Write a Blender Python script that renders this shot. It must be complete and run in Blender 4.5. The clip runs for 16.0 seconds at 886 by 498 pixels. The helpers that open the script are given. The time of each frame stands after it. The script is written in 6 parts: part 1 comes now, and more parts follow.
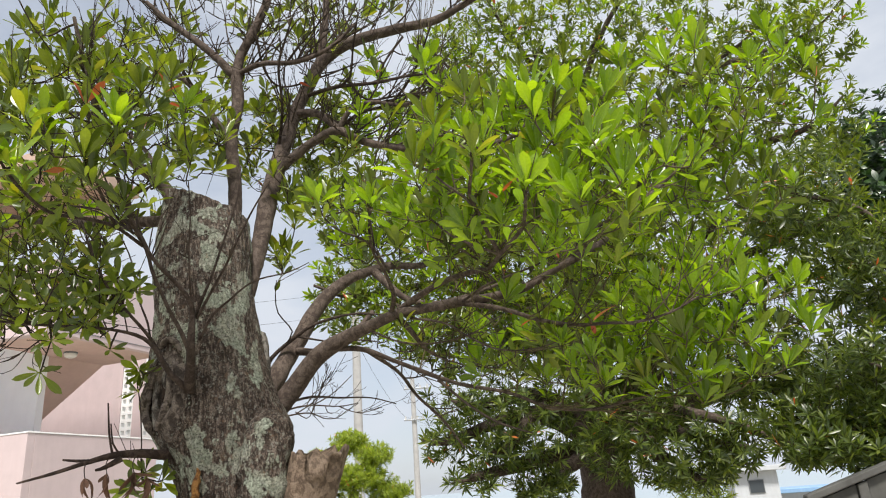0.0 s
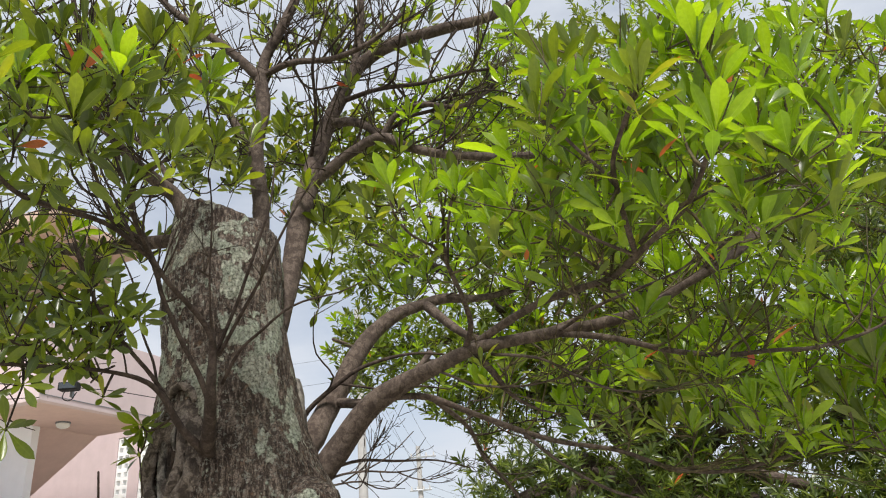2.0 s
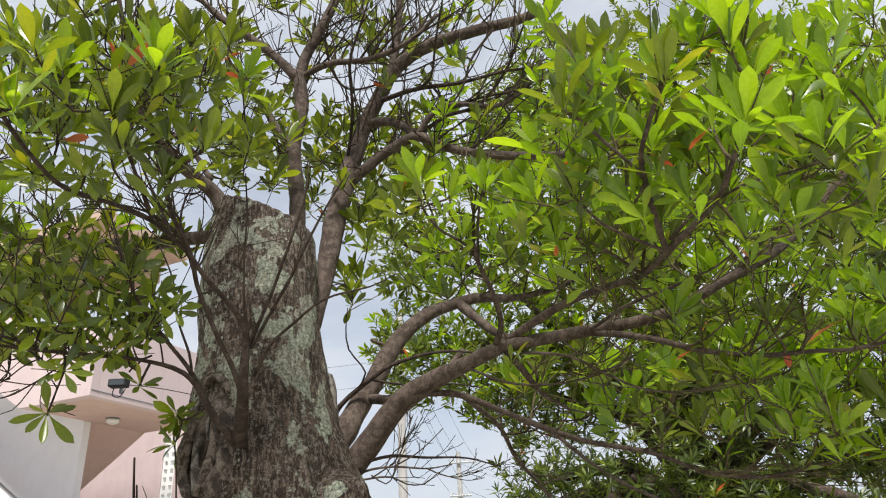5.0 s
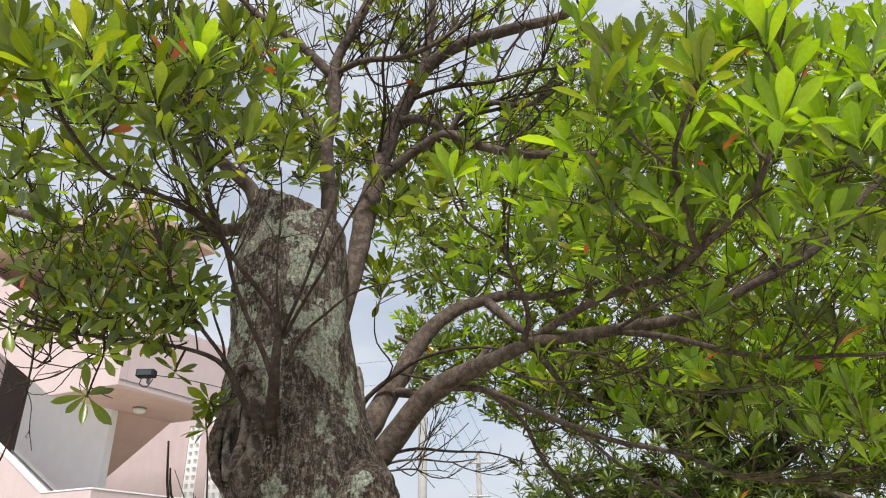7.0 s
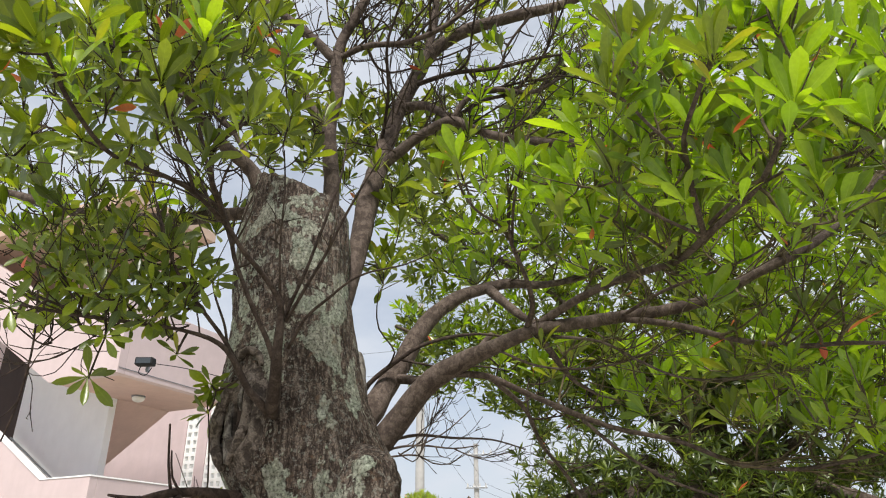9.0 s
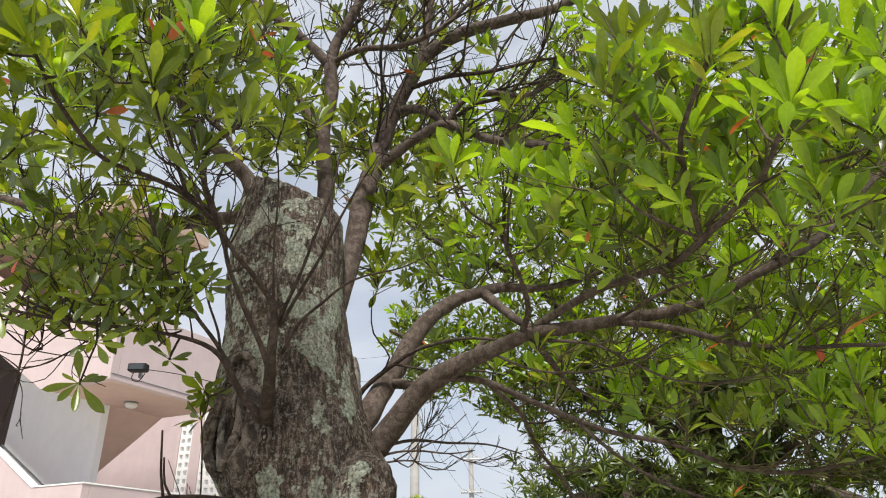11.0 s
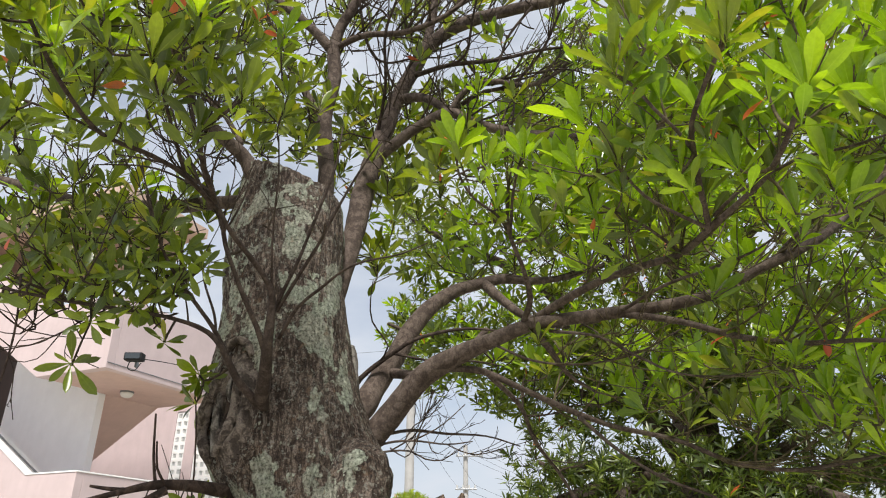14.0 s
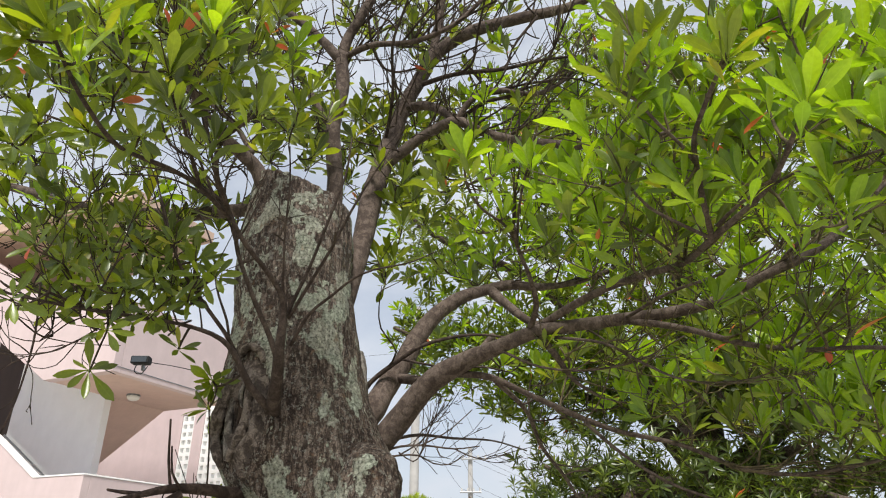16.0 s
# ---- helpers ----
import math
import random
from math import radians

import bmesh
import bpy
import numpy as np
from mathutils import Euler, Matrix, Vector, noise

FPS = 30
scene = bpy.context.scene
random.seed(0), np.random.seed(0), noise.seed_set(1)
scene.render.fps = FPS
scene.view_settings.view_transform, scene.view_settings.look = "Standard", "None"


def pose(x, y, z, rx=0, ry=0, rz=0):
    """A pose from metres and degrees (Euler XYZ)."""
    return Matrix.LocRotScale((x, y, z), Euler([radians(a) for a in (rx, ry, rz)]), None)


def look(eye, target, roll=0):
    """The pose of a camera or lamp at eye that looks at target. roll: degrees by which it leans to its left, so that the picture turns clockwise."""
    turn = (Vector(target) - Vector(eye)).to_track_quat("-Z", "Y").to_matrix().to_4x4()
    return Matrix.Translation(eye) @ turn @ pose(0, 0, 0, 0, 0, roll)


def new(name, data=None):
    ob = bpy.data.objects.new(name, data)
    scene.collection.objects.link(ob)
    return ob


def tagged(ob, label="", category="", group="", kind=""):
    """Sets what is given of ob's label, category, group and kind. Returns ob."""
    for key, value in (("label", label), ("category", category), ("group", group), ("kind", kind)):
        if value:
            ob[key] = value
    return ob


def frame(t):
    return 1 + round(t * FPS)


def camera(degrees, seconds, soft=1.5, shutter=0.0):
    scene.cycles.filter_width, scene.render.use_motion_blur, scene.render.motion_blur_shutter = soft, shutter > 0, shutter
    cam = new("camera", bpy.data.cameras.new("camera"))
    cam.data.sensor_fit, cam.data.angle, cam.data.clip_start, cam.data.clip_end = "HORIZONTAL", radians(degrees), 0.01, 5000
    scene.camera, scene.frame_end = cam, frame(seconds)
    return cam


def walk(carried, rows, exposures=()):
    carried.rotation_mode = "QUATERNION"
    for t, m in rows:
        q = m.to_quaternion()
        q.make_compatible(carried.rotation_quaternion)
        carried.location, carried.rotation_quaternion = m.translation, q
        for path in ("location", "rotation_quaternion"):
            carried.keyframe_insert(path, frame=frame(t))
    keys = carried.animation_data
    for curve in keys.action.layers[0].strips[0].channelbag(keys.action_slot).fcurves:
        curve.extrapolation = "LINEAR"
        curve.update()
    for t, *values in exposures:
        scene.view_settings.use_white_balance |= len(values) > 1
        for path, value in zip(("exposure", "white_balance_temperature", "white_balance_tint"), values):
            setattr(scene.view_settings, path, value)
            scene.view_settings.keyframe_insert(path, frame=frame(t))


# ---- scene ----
cam = camera(64.4, 16.0, soft=1.1)
PATH = [
    (0, (0.000, 0.000, 1.550), (0.026, 1.890, 2.203), -4.10),
    (0.5, (0.092, 0.185, 1.549), (0.030, 2.047, 2.275), -3.83),
    (1, (0.052, 0.308, 1.557), (-0.037, 2.154, 2.322), -3.74),
    (1.5, (-0.165, 0.482, 1.574), (-0.190, 2.317, 2.368), -4.26),
    (2, (-0.264, 0.584, 1.622), (-0.223, 2.407, 2.445), -5.17),
    (2.5, (-0.250, 0.574, 1.636), (-0.178, 2.384, 2.484), -5.99),
    (3, (-0.227, 0.588, 1.622), (-0.173, 2.394, 2.481), -5.89),
    (3.5, (-0.229, 0.592, 1.616), (-0.215, 2.400, 2.469), -5.39),
    (4, (-0.229, 0.602, 1.607), (-0.256, 2.416, 2.449), -4.78),
    (6.5, (-0.244, 0.574, 1.582), (-0.377, 2.380, 2.431), -1.18),
    (7, (-0.248, 0.575, 1.575), (-0.395, 2.381, 2.422), -0.88),
    (7.5, (-0.245, 0.580, 1.572), (-0.402, 2.386, 2.416), -0.48),
    (8, (-0.248, 0.584, 1.570), (-0.406, 2.392, 2.411), -0.37),
    (8.5, (-0.254, 0.591, 1.565), (-0.408, 2.401, 2.400), -0.37),
    (9, (-0.263, 0.594, 1.562), (-0.409, 2.409, 2.389), -0.37),
    (11.5, (-0.267, 0.607, 1.565), (-0.394, 2.418, 2.405), -0.78),
    (12, (-0.270, 0.598, 1.563), (-0.399, 2.410, 2.401), -0.58),
    (12.5, (-0.276, 0.606, 1.560), (-0.405, 2.420, 2.393), -0.27),
    (13, (-0.274, 0.619, 1.556), (-0.401, 2.434, 2.388), 0.13),
    (13.5, (-0.279, 0.629, 1.557), (-0.405, 2.444, 2.387), 0.33),
    (14, (-0.277, 0.646, 1.554), (-0.403, 2.461, 2.384), 0.33),
    (14.5, (-0.288, 0.637, 1.552), (-0.417, 2.454, 2.378), 0.33),
    (15, (-0.288, 0.620, 1.555), (-0.420, 2.438, 2.379), 0.33),
    (15.5, (-0.284, 0.609, 1.556), (-0.421, 2.424, 2.385), 0.53),
    (16, (-0.284, 0.604, 1.552), (-0.422, 2.415, 2.389), 0.43),
]
walk(cam, [(t, look(eye, target, roll)) for t, eye, target, roll in PATH])

# ---- light ----
SUN_ELEVATION, SUN_AZIMUTH = 55.0, 178.0   # degrees; azimuth counted from +y towards +x


def build_world():
    w = bpy.data.worlds.new("sky")
    scene.world = w
    w.use_nodes = True
    nt = w.node_tree
    nt.nodes.clear()
    out = nt.nodes.new("ShaderNodeOutputWorld")
    bg = nt.nodes.new("ShaderNodeBackground")
    bg.inputs["Strength"].default_value = 0.132
    sky = nt.nodes.new("ShaderNodeTexSky")
    sky.sky_type = "NISHITA"
    sky.sun_disc = False
    sky.sun_elevation = radians(SUN_ELEVATION)
    sky.sun_rotation = radians(SUN_AZIMUTH)
    sky.dust_density = 1.5
    coord = nt.nodes.new("ShaderNodeTexCoord")
    mapping = nt.nodes.new("ShaderNodeMapping")
    mapping.inputs["Scale"].default_value = (1.0, 1.0, 2.4)
    mapping.inputs["Location"].default_value = (0.35, 0.1, 0.0)
    clouds = nt.nodes.new("ShaderNodeTexNoise")
    clouds.inputs["Scale"].default_value = 2.6
    clouds.inputs["Detail"].default_value = 8.0
    clouds.inputs["Roughness"].default_value = 0.55
    ramp = nt.nodes.new("ShaderNodeValToRGB")
    ramp.color_ramp.elements[0].position, ramp.color_ramp.elements[0].color = 0.34, (0.55, 0.55, 0.55, 1)
    ramp.color_ramp.elements[1].position, ramp.color_ramp.elements[1].color = 0.56, (1, 1, 1, 1)
    mix = nt.nodes.new("ShaderNodeMix")
    mix.data_type = "RGBA"
    mix.inputs[7].default_value = (5.5, 5.85, 6.45, 1)
    nt.links.new(coord.outputs["Generated"], mapping.inputs["Vector"])
    nt.links.new(mapping.outputs["Vector"], clouds.inputs["Vector"])
    nt.links.new(clouds.outputs["Fac"], ramp.inputs["Fac"])
    nt.links.new(ramp.outputs["Color"], mix.inputs[0])
    nt.links.new(sky.outputs["Color"], mix.inputs[6])
    nt.links.new(mix.outputs[2], bg.inputs["Color"])
    nt.links.new(bg.outputs["Background"], out.inputs["Surface"])


build_world()
sun_data = bpy.data.lights.new("sun", "SUN")
sun_data.energy, sun_data.angle, sun_data.color = 5.5, radians(12.0), (1.0, 0.955, 0.875)
sun = new("sun", sun_data)
_az, _el = radians(SUN_AZIMUTH), radians(SUN_ELEVATION)
SUN_DIR = Vector((math.sin(_az) * math.cos(_el), math.cos(_az) * math.cos(_el), math.sin(_el)))
sun.matrix_world = look(SUN_DIR * 30, (0, 0, 0))
scene.view_settings.exposure = 0.0


# ---- materials ----
def material(name):
    m = bpy.data.materials.new(name)
    m.use_nodes = True
    nt = m.node_tree
    return m, nt, nt.nodes["Principled BSDF"]


def node(nt, kind, **inputs):
    n = nt.nodes.new(kind)
    for key, value in inputs.items():
        n.inputs[key.replace("_", " ")].default_value = value
    return n


def ramp_node(nt, source, stops):
    r = nt.nodes.new("ShaderNodeValToRGB")
    el = r.color_ramp.elements
    el[0].position, el[0].color = stops[0][0], (*stops[0][1], 1)
    el[1].position, el[1].color = stops[-1][0], (*stops[-1][1], 1)
    for pos, col in stops[1:-1]:
        e = el.new(pos)
        e.color = (*col, 1)
    nt.links.new(source, r.inputs["Fac"])
    return r.outputs["Color"]


def blend(nt, fac, a, b, mode="MIX"):
    n = nt.nodes.new("ShaderNodeMix")
    n.data_type, n.blend_type = "RGBA", mode
    for sock, v in ((n.inputs[0], fac), (n.inputs[6], a), (n.inputs[7], b)):
        if isinstance(v, (int, float)):
            sock.default_value = v
        elif isinstance(v, tuple):
            sock.default_value = (*v, 1)
        else:
            nt.links.new(v, sock)
    return n.outputs[2]


def noise_out(nt, vec, scale, detail=5.0, rough=0.6):
    n = node(nt, "ShaderNodeTexNoise", Scale=scale, Detail=detail, Roughness=rough)
    if vec is not None:
        nt.links.new(vec, n.inputs["Vector"])
    return n.outputs["Fac"]


def bump(nt, bsdf, height, strength, distance):
    b = node(nt, "ShaderNodeBump", Strength=strength, Distance=distance)
    nt.links.new(height, b.inputs["Height"])
    nt.links.new(b.outputs["Normal"], bsdf.inputs["Normal"])
    return b


def object_vec(nt, scale=(1, 1, 1)):
    c = nt.nodes.new("ShaderNodeTexCoord")
    m = nt.nodes.new("ShaderNodeMapping")
    m.inputs["Scale"].default_value = scale
    nt.links.new(c.outputs["Object"], m.inputs["Vector"])
    return m.outputs["Vector"]


def bark_material(name, lichen, ridge, dark, mid, light):
    """Rough grey-brown bark: wavy upright ridges, fine cracks and grain, and crisp crusts of pale lichen in patches."""
    m, nt, b = material(name)
    v = object_vec(nt)
    wave = node(nt, "ShaderNodeTexNoise", Scale=95.0 if lichen else 45.0, Detail=4.0, Roughness=0.62, Distortion=0.5)
    nt.links.new(object_vec(nt, (1, 1, 0.24 if lichen else 0.8)), wave.inputs["Vector"])
    ridges = wave.outputs["Fac"]
    grain = noise_out(nt, v, 210, 4, 0.7)
    big = noise_out(nt, v, 6, 5, 0.6)
    col = ramp_node(nt, ridges, [(0.43, dark), (0.5, mid), (0.57, light)])
    col = blend(nt, 0.35, col, ramp_node(nt, big, [(0.3, dark), (0.45, mid), (0.7, light)]))
    crack = nt.nodes.new("ShaderNodeTexVoronoi")
    crack.feature = "DISTANCE_TO_EDGE"
    crack.inputs["Scale"].default_value = 60 if lichen else 110
    wob = node(nt, "ShaderNodeTexNoise", Scale=30.0, Detail=4.0)
    nt.links.new(v, wob.inputs["Vector"])
    warped = nt.nodes.new("ShaderNodeVectorMath")
    warped.operation = "MULTIPLY_ADD"
    warped.inputs[1].default_value = (0.03, 0.03, 0.03)
    nt.links.new(wob.outputs["Color"], warped.inputs[0])
    nt.links.new(object_vec(nt, (1, 1, 0.5)), warped.inputs[2])
    nt.links.new(warped.outputs[0], crack.inputs["Vector"])
    lines = ramp_node(nt, crack.outputs["Distance"], [(0.0, (0.3, 0.28, 0.27)), (0.10, (1, 1, 1))])
    col = blend(nt, 0.75 if lichen else 0.2, col, lines, "MULTIPLY")
    speck = ramp_node(nt, grain, [(0.42, (0.42, 0.41, 0.40)), (0.60, (1.5, 1.45, 1.38))])
    col = blend(nt, 0.75 if lichen else 0.35, col, speck, "MULTIPLY")
    height = ridges
    if lichen:
        shape = node(nt, "ShaderNodeTexNoise", Scale=8.5, Detail=5.0, Roughness=0.6, Distortion=0.3)
        nt.links.new(object_vec(nt, (1, 1, 0.85)), shape.inputs["Vector"])
        lobes = nt.nodes.new("ShaderNodeTexVoronoi")
        lobes.inputs["Scale"].default_value = 75
        nt.links.new(warped.outputs[0], lobes.inputs["Vector"])
        add = nt.nodes.new("ShaderNodeMath")
        add.operation = "MULTIPLY_ADD"
        add.inputs[1].default_value = -0.075
        nt.links.new(lobes.outputs["Distance"], add.inputs[0])
        nt.links.new(shape.outputs["Fac"], add.inputs[2])
        # the crusts grow thickest on the upper trunk and thin out below the fork
        sep = nt.nodes.new("ShaderNodeSeparateXYZ")
        nt.links.new(object_vec(nt, (1, 1, 0.4)), sep.inputs["Vector"])
        grown = ramp_node(nt, sep.outputs["Z"], [(0.70, (0.55, 0.55, 0.55)), (0.76, (0.30, 0.30, 0.30)), (0.81, (0.34, 0.34, 0.34)), (0.86, (0.68, 0.68, 0.68)), (0.95, (0.60, 0.60, 0.60))])
        more = nt.nodes.new("ShaderNodeMath")
        more.operation = "MULTIPLY_ADD"
        more.inputs[1].default_value = 0.18
        nt.links.new(grown, more.inputs[0])
        nt.links.new(add.outputs[0], more.inputs[2])
        mask = ramp_node(nt, more.outputs[0], [(0.592 - lichen, (0, 0, 0)), (0.610 - lichen, (1, 1, 1))])
        crust = noise_out(nt, v, 130, 5, 0.75)
        lcol = ramp_node(nt, crust, [(0.40, (0.09, 0.09, 0.075)), (0.48, (0.25, 0.255, 0.22)), (0.62, (0.41, 0.415, 0.365))])
        tint = ramp_node(nt, noise_out(nt, v, 11, 3), [(0.42, (0.98, 0.95, 0.90)), (0.58, (0.94, 1.0, 0.93))])
        lcol = blend(nt, 1.0, lcol, tint, "MULTIPLY")
        edge = ramp_node(nt, lobes.outputs["Distance"], [(0.25, (1.06, 1.06, 1.05)), (0.62, (0.62, 0.62, 0.6))])
        lcol = blend(nt, 0.8, lcol, edge, "MULTIPLY")
        col = blend(nt, mask, col, lcol)
        fleck = ramp_node(nt, noise_out(nt, v, 75, 4, 0.7), [(0.565, (0, 0, 0)), (0.60, (0.42, 0.42, 0.42))])
        col = blend(nt, fleck, col, (0.30, 0.30, 0.265))
        rust = ramp_node(nt, noise_out(nt, v, 30, 4, 0.7), [(0.60, (0, 0, 0)), (0.72, (0.6, 0.6, 0.6))])
        col = blend(nt, rust, col, (0.17, 0.10, 0.06))
        hsum = nt.nodes.new("ShaderNodeMath")
        hsum.operation = "MULTIPLY_ADD"
        hsum.inputs[1].default_value = 0.35
        nt.links.new(mask, hsum.inputs[0])
        nt.links.new(ridges, hsum.inputs[2])
        height = hsum.outputs[0]
    nt.links.new(col, b.inputs["Base Color"])
    b.inputs["Roughness"].default_value = 0.9
    b.inputs["Specular IOR Level"].default_value = 0.25
    first = bump(nt, b, height, ridge, 0.012)
    second = node(nt, "ShaderNodeBump", Strength=0.4, Distance=0.004)
    nt.links.new(grain, second.inputs["Height"])
    nt.links.new(first.outputs["Normal"], second.inputs["Normal"])
    nt.links.new(second.outputs["Normal"], b.inputs["Normal"])
    return m


def leaf_material(name, stops, glow, through_fac, rough=0.36):
    """Leathery leaf: colour differs from leaf to leaf, a paler midrib, light passing through the blade."""
    m, nt, b = material(name)
    info = nt.nodes.new("ShaderNodeObjectInfo")
    geo = nt.nodes.new("ShaderNodeNewGeometry")
    add = nt.nodes.new("ShaderNodeMath")
    add.operation = "ADD"
    nt.links.new(info.outputs["Random"], add.inputs[0])
    nt.links.new(geo.outputs["Random Per Island"], add.inputs[1])
    fr = nt.nodes.new("ShaderNodeMath")
    fr.operation = "FRACT"
    nt.links.new(add.outputs[0], fr.inputs[0])
    col = ramp_node(nt, fr.outputs[0], stops)
    uv = nt.nodes.new("ShaderNodeTexCoord")
    sep = nt.nodes.new("ShaderNodeSeparateXYZ")
    nt.links.new(uv.outputs["UV"], sep.inputs["Vector"])
    mid = ramp_node(nt, sep.outputs["X"], [(0.44, (0, 0, 0)), (0.5, (0.8, 0.8, 0.8)), (0.56, (0, 0, 0))])
    base = ramp_node(nt, sep.outputs["Y"], [(0.0, (1, 1, 1)), (0.6, (0.15, 0.15, 0.15))])
    rib = blend(nt, 1.0, mid, base, "MULTIPLY")
    grain = noise_out(nt, object_vec(nt), 120, 3)
    col = blend(nt, 0.35, col, ramp_node(nt, grain, [(0.3, (0.6, 0.62, 0.5)), (0.7, (1.3, 1.25, 1.2))]), "MULTIPLY")
    col = blend(nt, rib, col, (0.32, 0.40, 0.13))
    nt.links.new(col, b.inputs["Base Color"])
    b.inputs["Roughness"].default_value = rough
    b.inputs["Specular IOR Level"].default_value = 0.9
    tr = nt.nodes.new("ShaderNodeBsdfTranslucent")
    tcol = blend(nt, 1.0, col, glow, "MULTIPLY")
    nt.links.new(tcol, tr.inputs["Color"])
    ms = nt.nodes.new("ShaderNodeMixShader")
    ms.inputs[0].default_value = through_fac
    out = nt.nodes["Material Output"]
    nt.links.new(b.outputs[0], ms.inputs[1])
    nt.links.new(tr.outputs[0], ms.inputs[2])
    nt.links.new(ms.outputs[0], out.inputs["Surface"])
    return m


def plaster_material(name, colour, dirt=0.25, scale=3.0, rough=0.85):
    m, nt, b = material(name)
    v = object_vec(nt)
    streak = noise_out(nt, object_vec(nt, (1, 1, 0.12)), 7, 5, 0.6)
    blot = noise_out(nt, v, scale, 5, 0.6)
    grain = noise_out(nt, v, 160, 3, 0.7)
    low = tuple(c * (1 - dirt) for c in colour)
    col = ramp_node(nt, blot, [(0.3, low), (0.7, colour)])
    col = blend(nt, dirt, col, ramp_node(nt, streak, [(0.4, (0.72, 0.70, 0.68)), (0.6, (1, 1, 1))]), "MULTIPLY")
    nt.links.new(col, b.inputs["Base Color"])
    b.inputs["Roughness"].default_value = rough
    bump(nt, b, grain, 0.25, 0.004)
    return m


def metal_material(name, colour, metallic, rough):
    m, nt, b = material(name)
    n = noise_out(nt, object_vec(nt), 40, 4)
    nt.links.new(ramp_node(nt, n, [(0.3, tuple(c * 0.75 for c in colour)), (0.7, colour)]), b.inputs["Base Color"])
    b.inputs["Metallic"].default_value, b.inputs["Roughness"].default_value = metallic, rough
    return m


def ground_material():
    m, nt, b = material("pale_bounce_ground")
    v = object_vec(nt)
    a = noise_out(nt, v, 0.35, 6, 0.6)
    c = noise_out(nt, v, 9, 6, 0.7)
    # unseen ground, kept pale to bounce sunlight under leaves and soffit
    col = ramp_node(nt, a, [(0.35, (0.30, 0.27, 0.20)), (0.6, (0.46, 0.43, 0.37))])
    col = blend(nt, 0.5, col, ramp_node(nt, c, [(0.3, (0.5, 0.5, 0.45)), (0.7, (1.2, 1.2, 1.1))]), "MULTIPLY")
    nt.links.new(col, b.inputs["Base Color"])
    b.inputs["Roughness"].default_value = 0.95
    bump(nt, b, c, 0.6, 0.03)
    return m


BARK = bark_material("lichened_bark", 0.020, 1.0, (0.022, 0.015, 0.012), (0.066, 0.047, 0.038), (0.185, 0.152, 0.130))
LIMB_BARK = bark_material("limb_bark", 0.0, 0.4, (0.048, 0.035, 0.029), (0.088, 0.066, 0.055), (0.135, 0.106, 0.090))
SMOOTH_BARK = bark_material("smooth_brown_bark", 0.0, 0.2, (0.026, 0.018, 0.014), (0.048, 0.034, 0.028), (0.080, 0.060, 0.049))
TWIG_BARK = bark_material("twig_bark", 0.0, 0.2, (0.022, 0.016, 0.012), (0.042, 0.030, 0.022), (0.075, 0.056, 0.040))
YOUNG_TWIG = bark_material("young_olive_twig_bark", 0.0, 0.2, (0.045, 0.036, 0.020), (0.090, 0.072, 0.040), (0.150, 0.122, 0.074))
CUT_WOOD = bark_material("weathered_cut_wood", 0.0, 0.6, (0.07, 0.050, 0.037), (0.165, 0.118, 0.087), (0.25, 0.19, 0.145))
TORN_WOOD = bark_material("torn_orange_wood", 0.0, 0.5, (0.07, 0.032, 0.014), (0.20, 0.090, 0.030), (0.36, 0.19, 0.065))
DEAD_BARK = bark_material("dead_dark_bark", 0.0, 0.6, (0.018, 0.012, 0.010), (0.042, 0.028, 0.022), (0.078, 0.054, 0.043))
CALLUS = bark_material("folded_callus_bark", 0.0, 1.0, (0.030, 0.023, 0.019), (0.105, 0.084, 0.072), (0.23, 0.195, 0.17))
DEAD_WOOD = bark_material("dead_grey_wood", 0.0, 0.9, (0.03, 0.025, 0.022), (0.14, 0.125, 0.112), (0.28, 0.26, 0.235))
# young leaves, brightened so they also stand for sunlit foliage
YOUNG_LIT_LEAF = leaf_material("young_lit_yellow_green_leaf", [(0.0, (0.104, 0.178, 0.010)), (0.5, (0.168, 0.268, 0.014)), (1.0, (0.250, 0.350, 0.022))], (1.95, 1.95, 0.55), 0.52, 0.27)
LEAF = leaf_material("glossy_leaf", [(0.0, (0.050, 0.080, 0.009)), (0.35, (0.090, 0.138, 0.011)), (0.7, (0.142, 0.202, 0.014)), (0.93, (0.185, 0.262, 0.020)), (1.0, (0.26, 0.27, 0.03))], (2.15, 1.85, 0.55), 0.45, 0.28)
REAR_LEAF = leaf_material("rear_leaf", [(0.0, (0.040, 0.064, 0.008)), (0.35, (0.074, 0.112, 0.010)), (0.7, (0.120, 0.172, 0.014)), (1.0, (0.18, 0.24, 0.022))], (2.1, 1.9, 0.55), 0.45, 0.32)
RED_LEAF = leaf_material("old_red_leaf", [(0.0, (0.45, 0.07, 0.02)), (0.5, (0.55, 0.12, 0.03)), (1.0, (0.60, 0.20, 0.05))], (1.5, 1.2, 1.0), 0.35)
NARROW_LEAF = leaf_material("narrow_dark_leaf", [(0.0, (0.036, 0.058, 0.014)), (0.5, (0.070, 0.106, 0.020)), (0.85, (0.125, 0.168, 0.030)), (1.0, (0.18, 0.225, 0.036))], (2.1, 2.0, 0.9), 0.48)
PALE_LEAF = leaf_material("pale_small_leaf", [(0.0, (0.15, 0.21, 0.018)), (0.5, (0.24, 0.32, 0.026)), (1.0, (0.36, 0.42, 0.045))], (2.2, 2.1, 1.1), 0.4, 0.5)
DARK_LEAF = leaf_material("dark_broad_leaf", [(0.0, (0.012, 0.032, 0.010)), (0.6, (0.024, 0.060, 0.014)), (1.0, (0.05, 0.11, 0.02))], (1.5, 1.6, 1.0), 0.25)
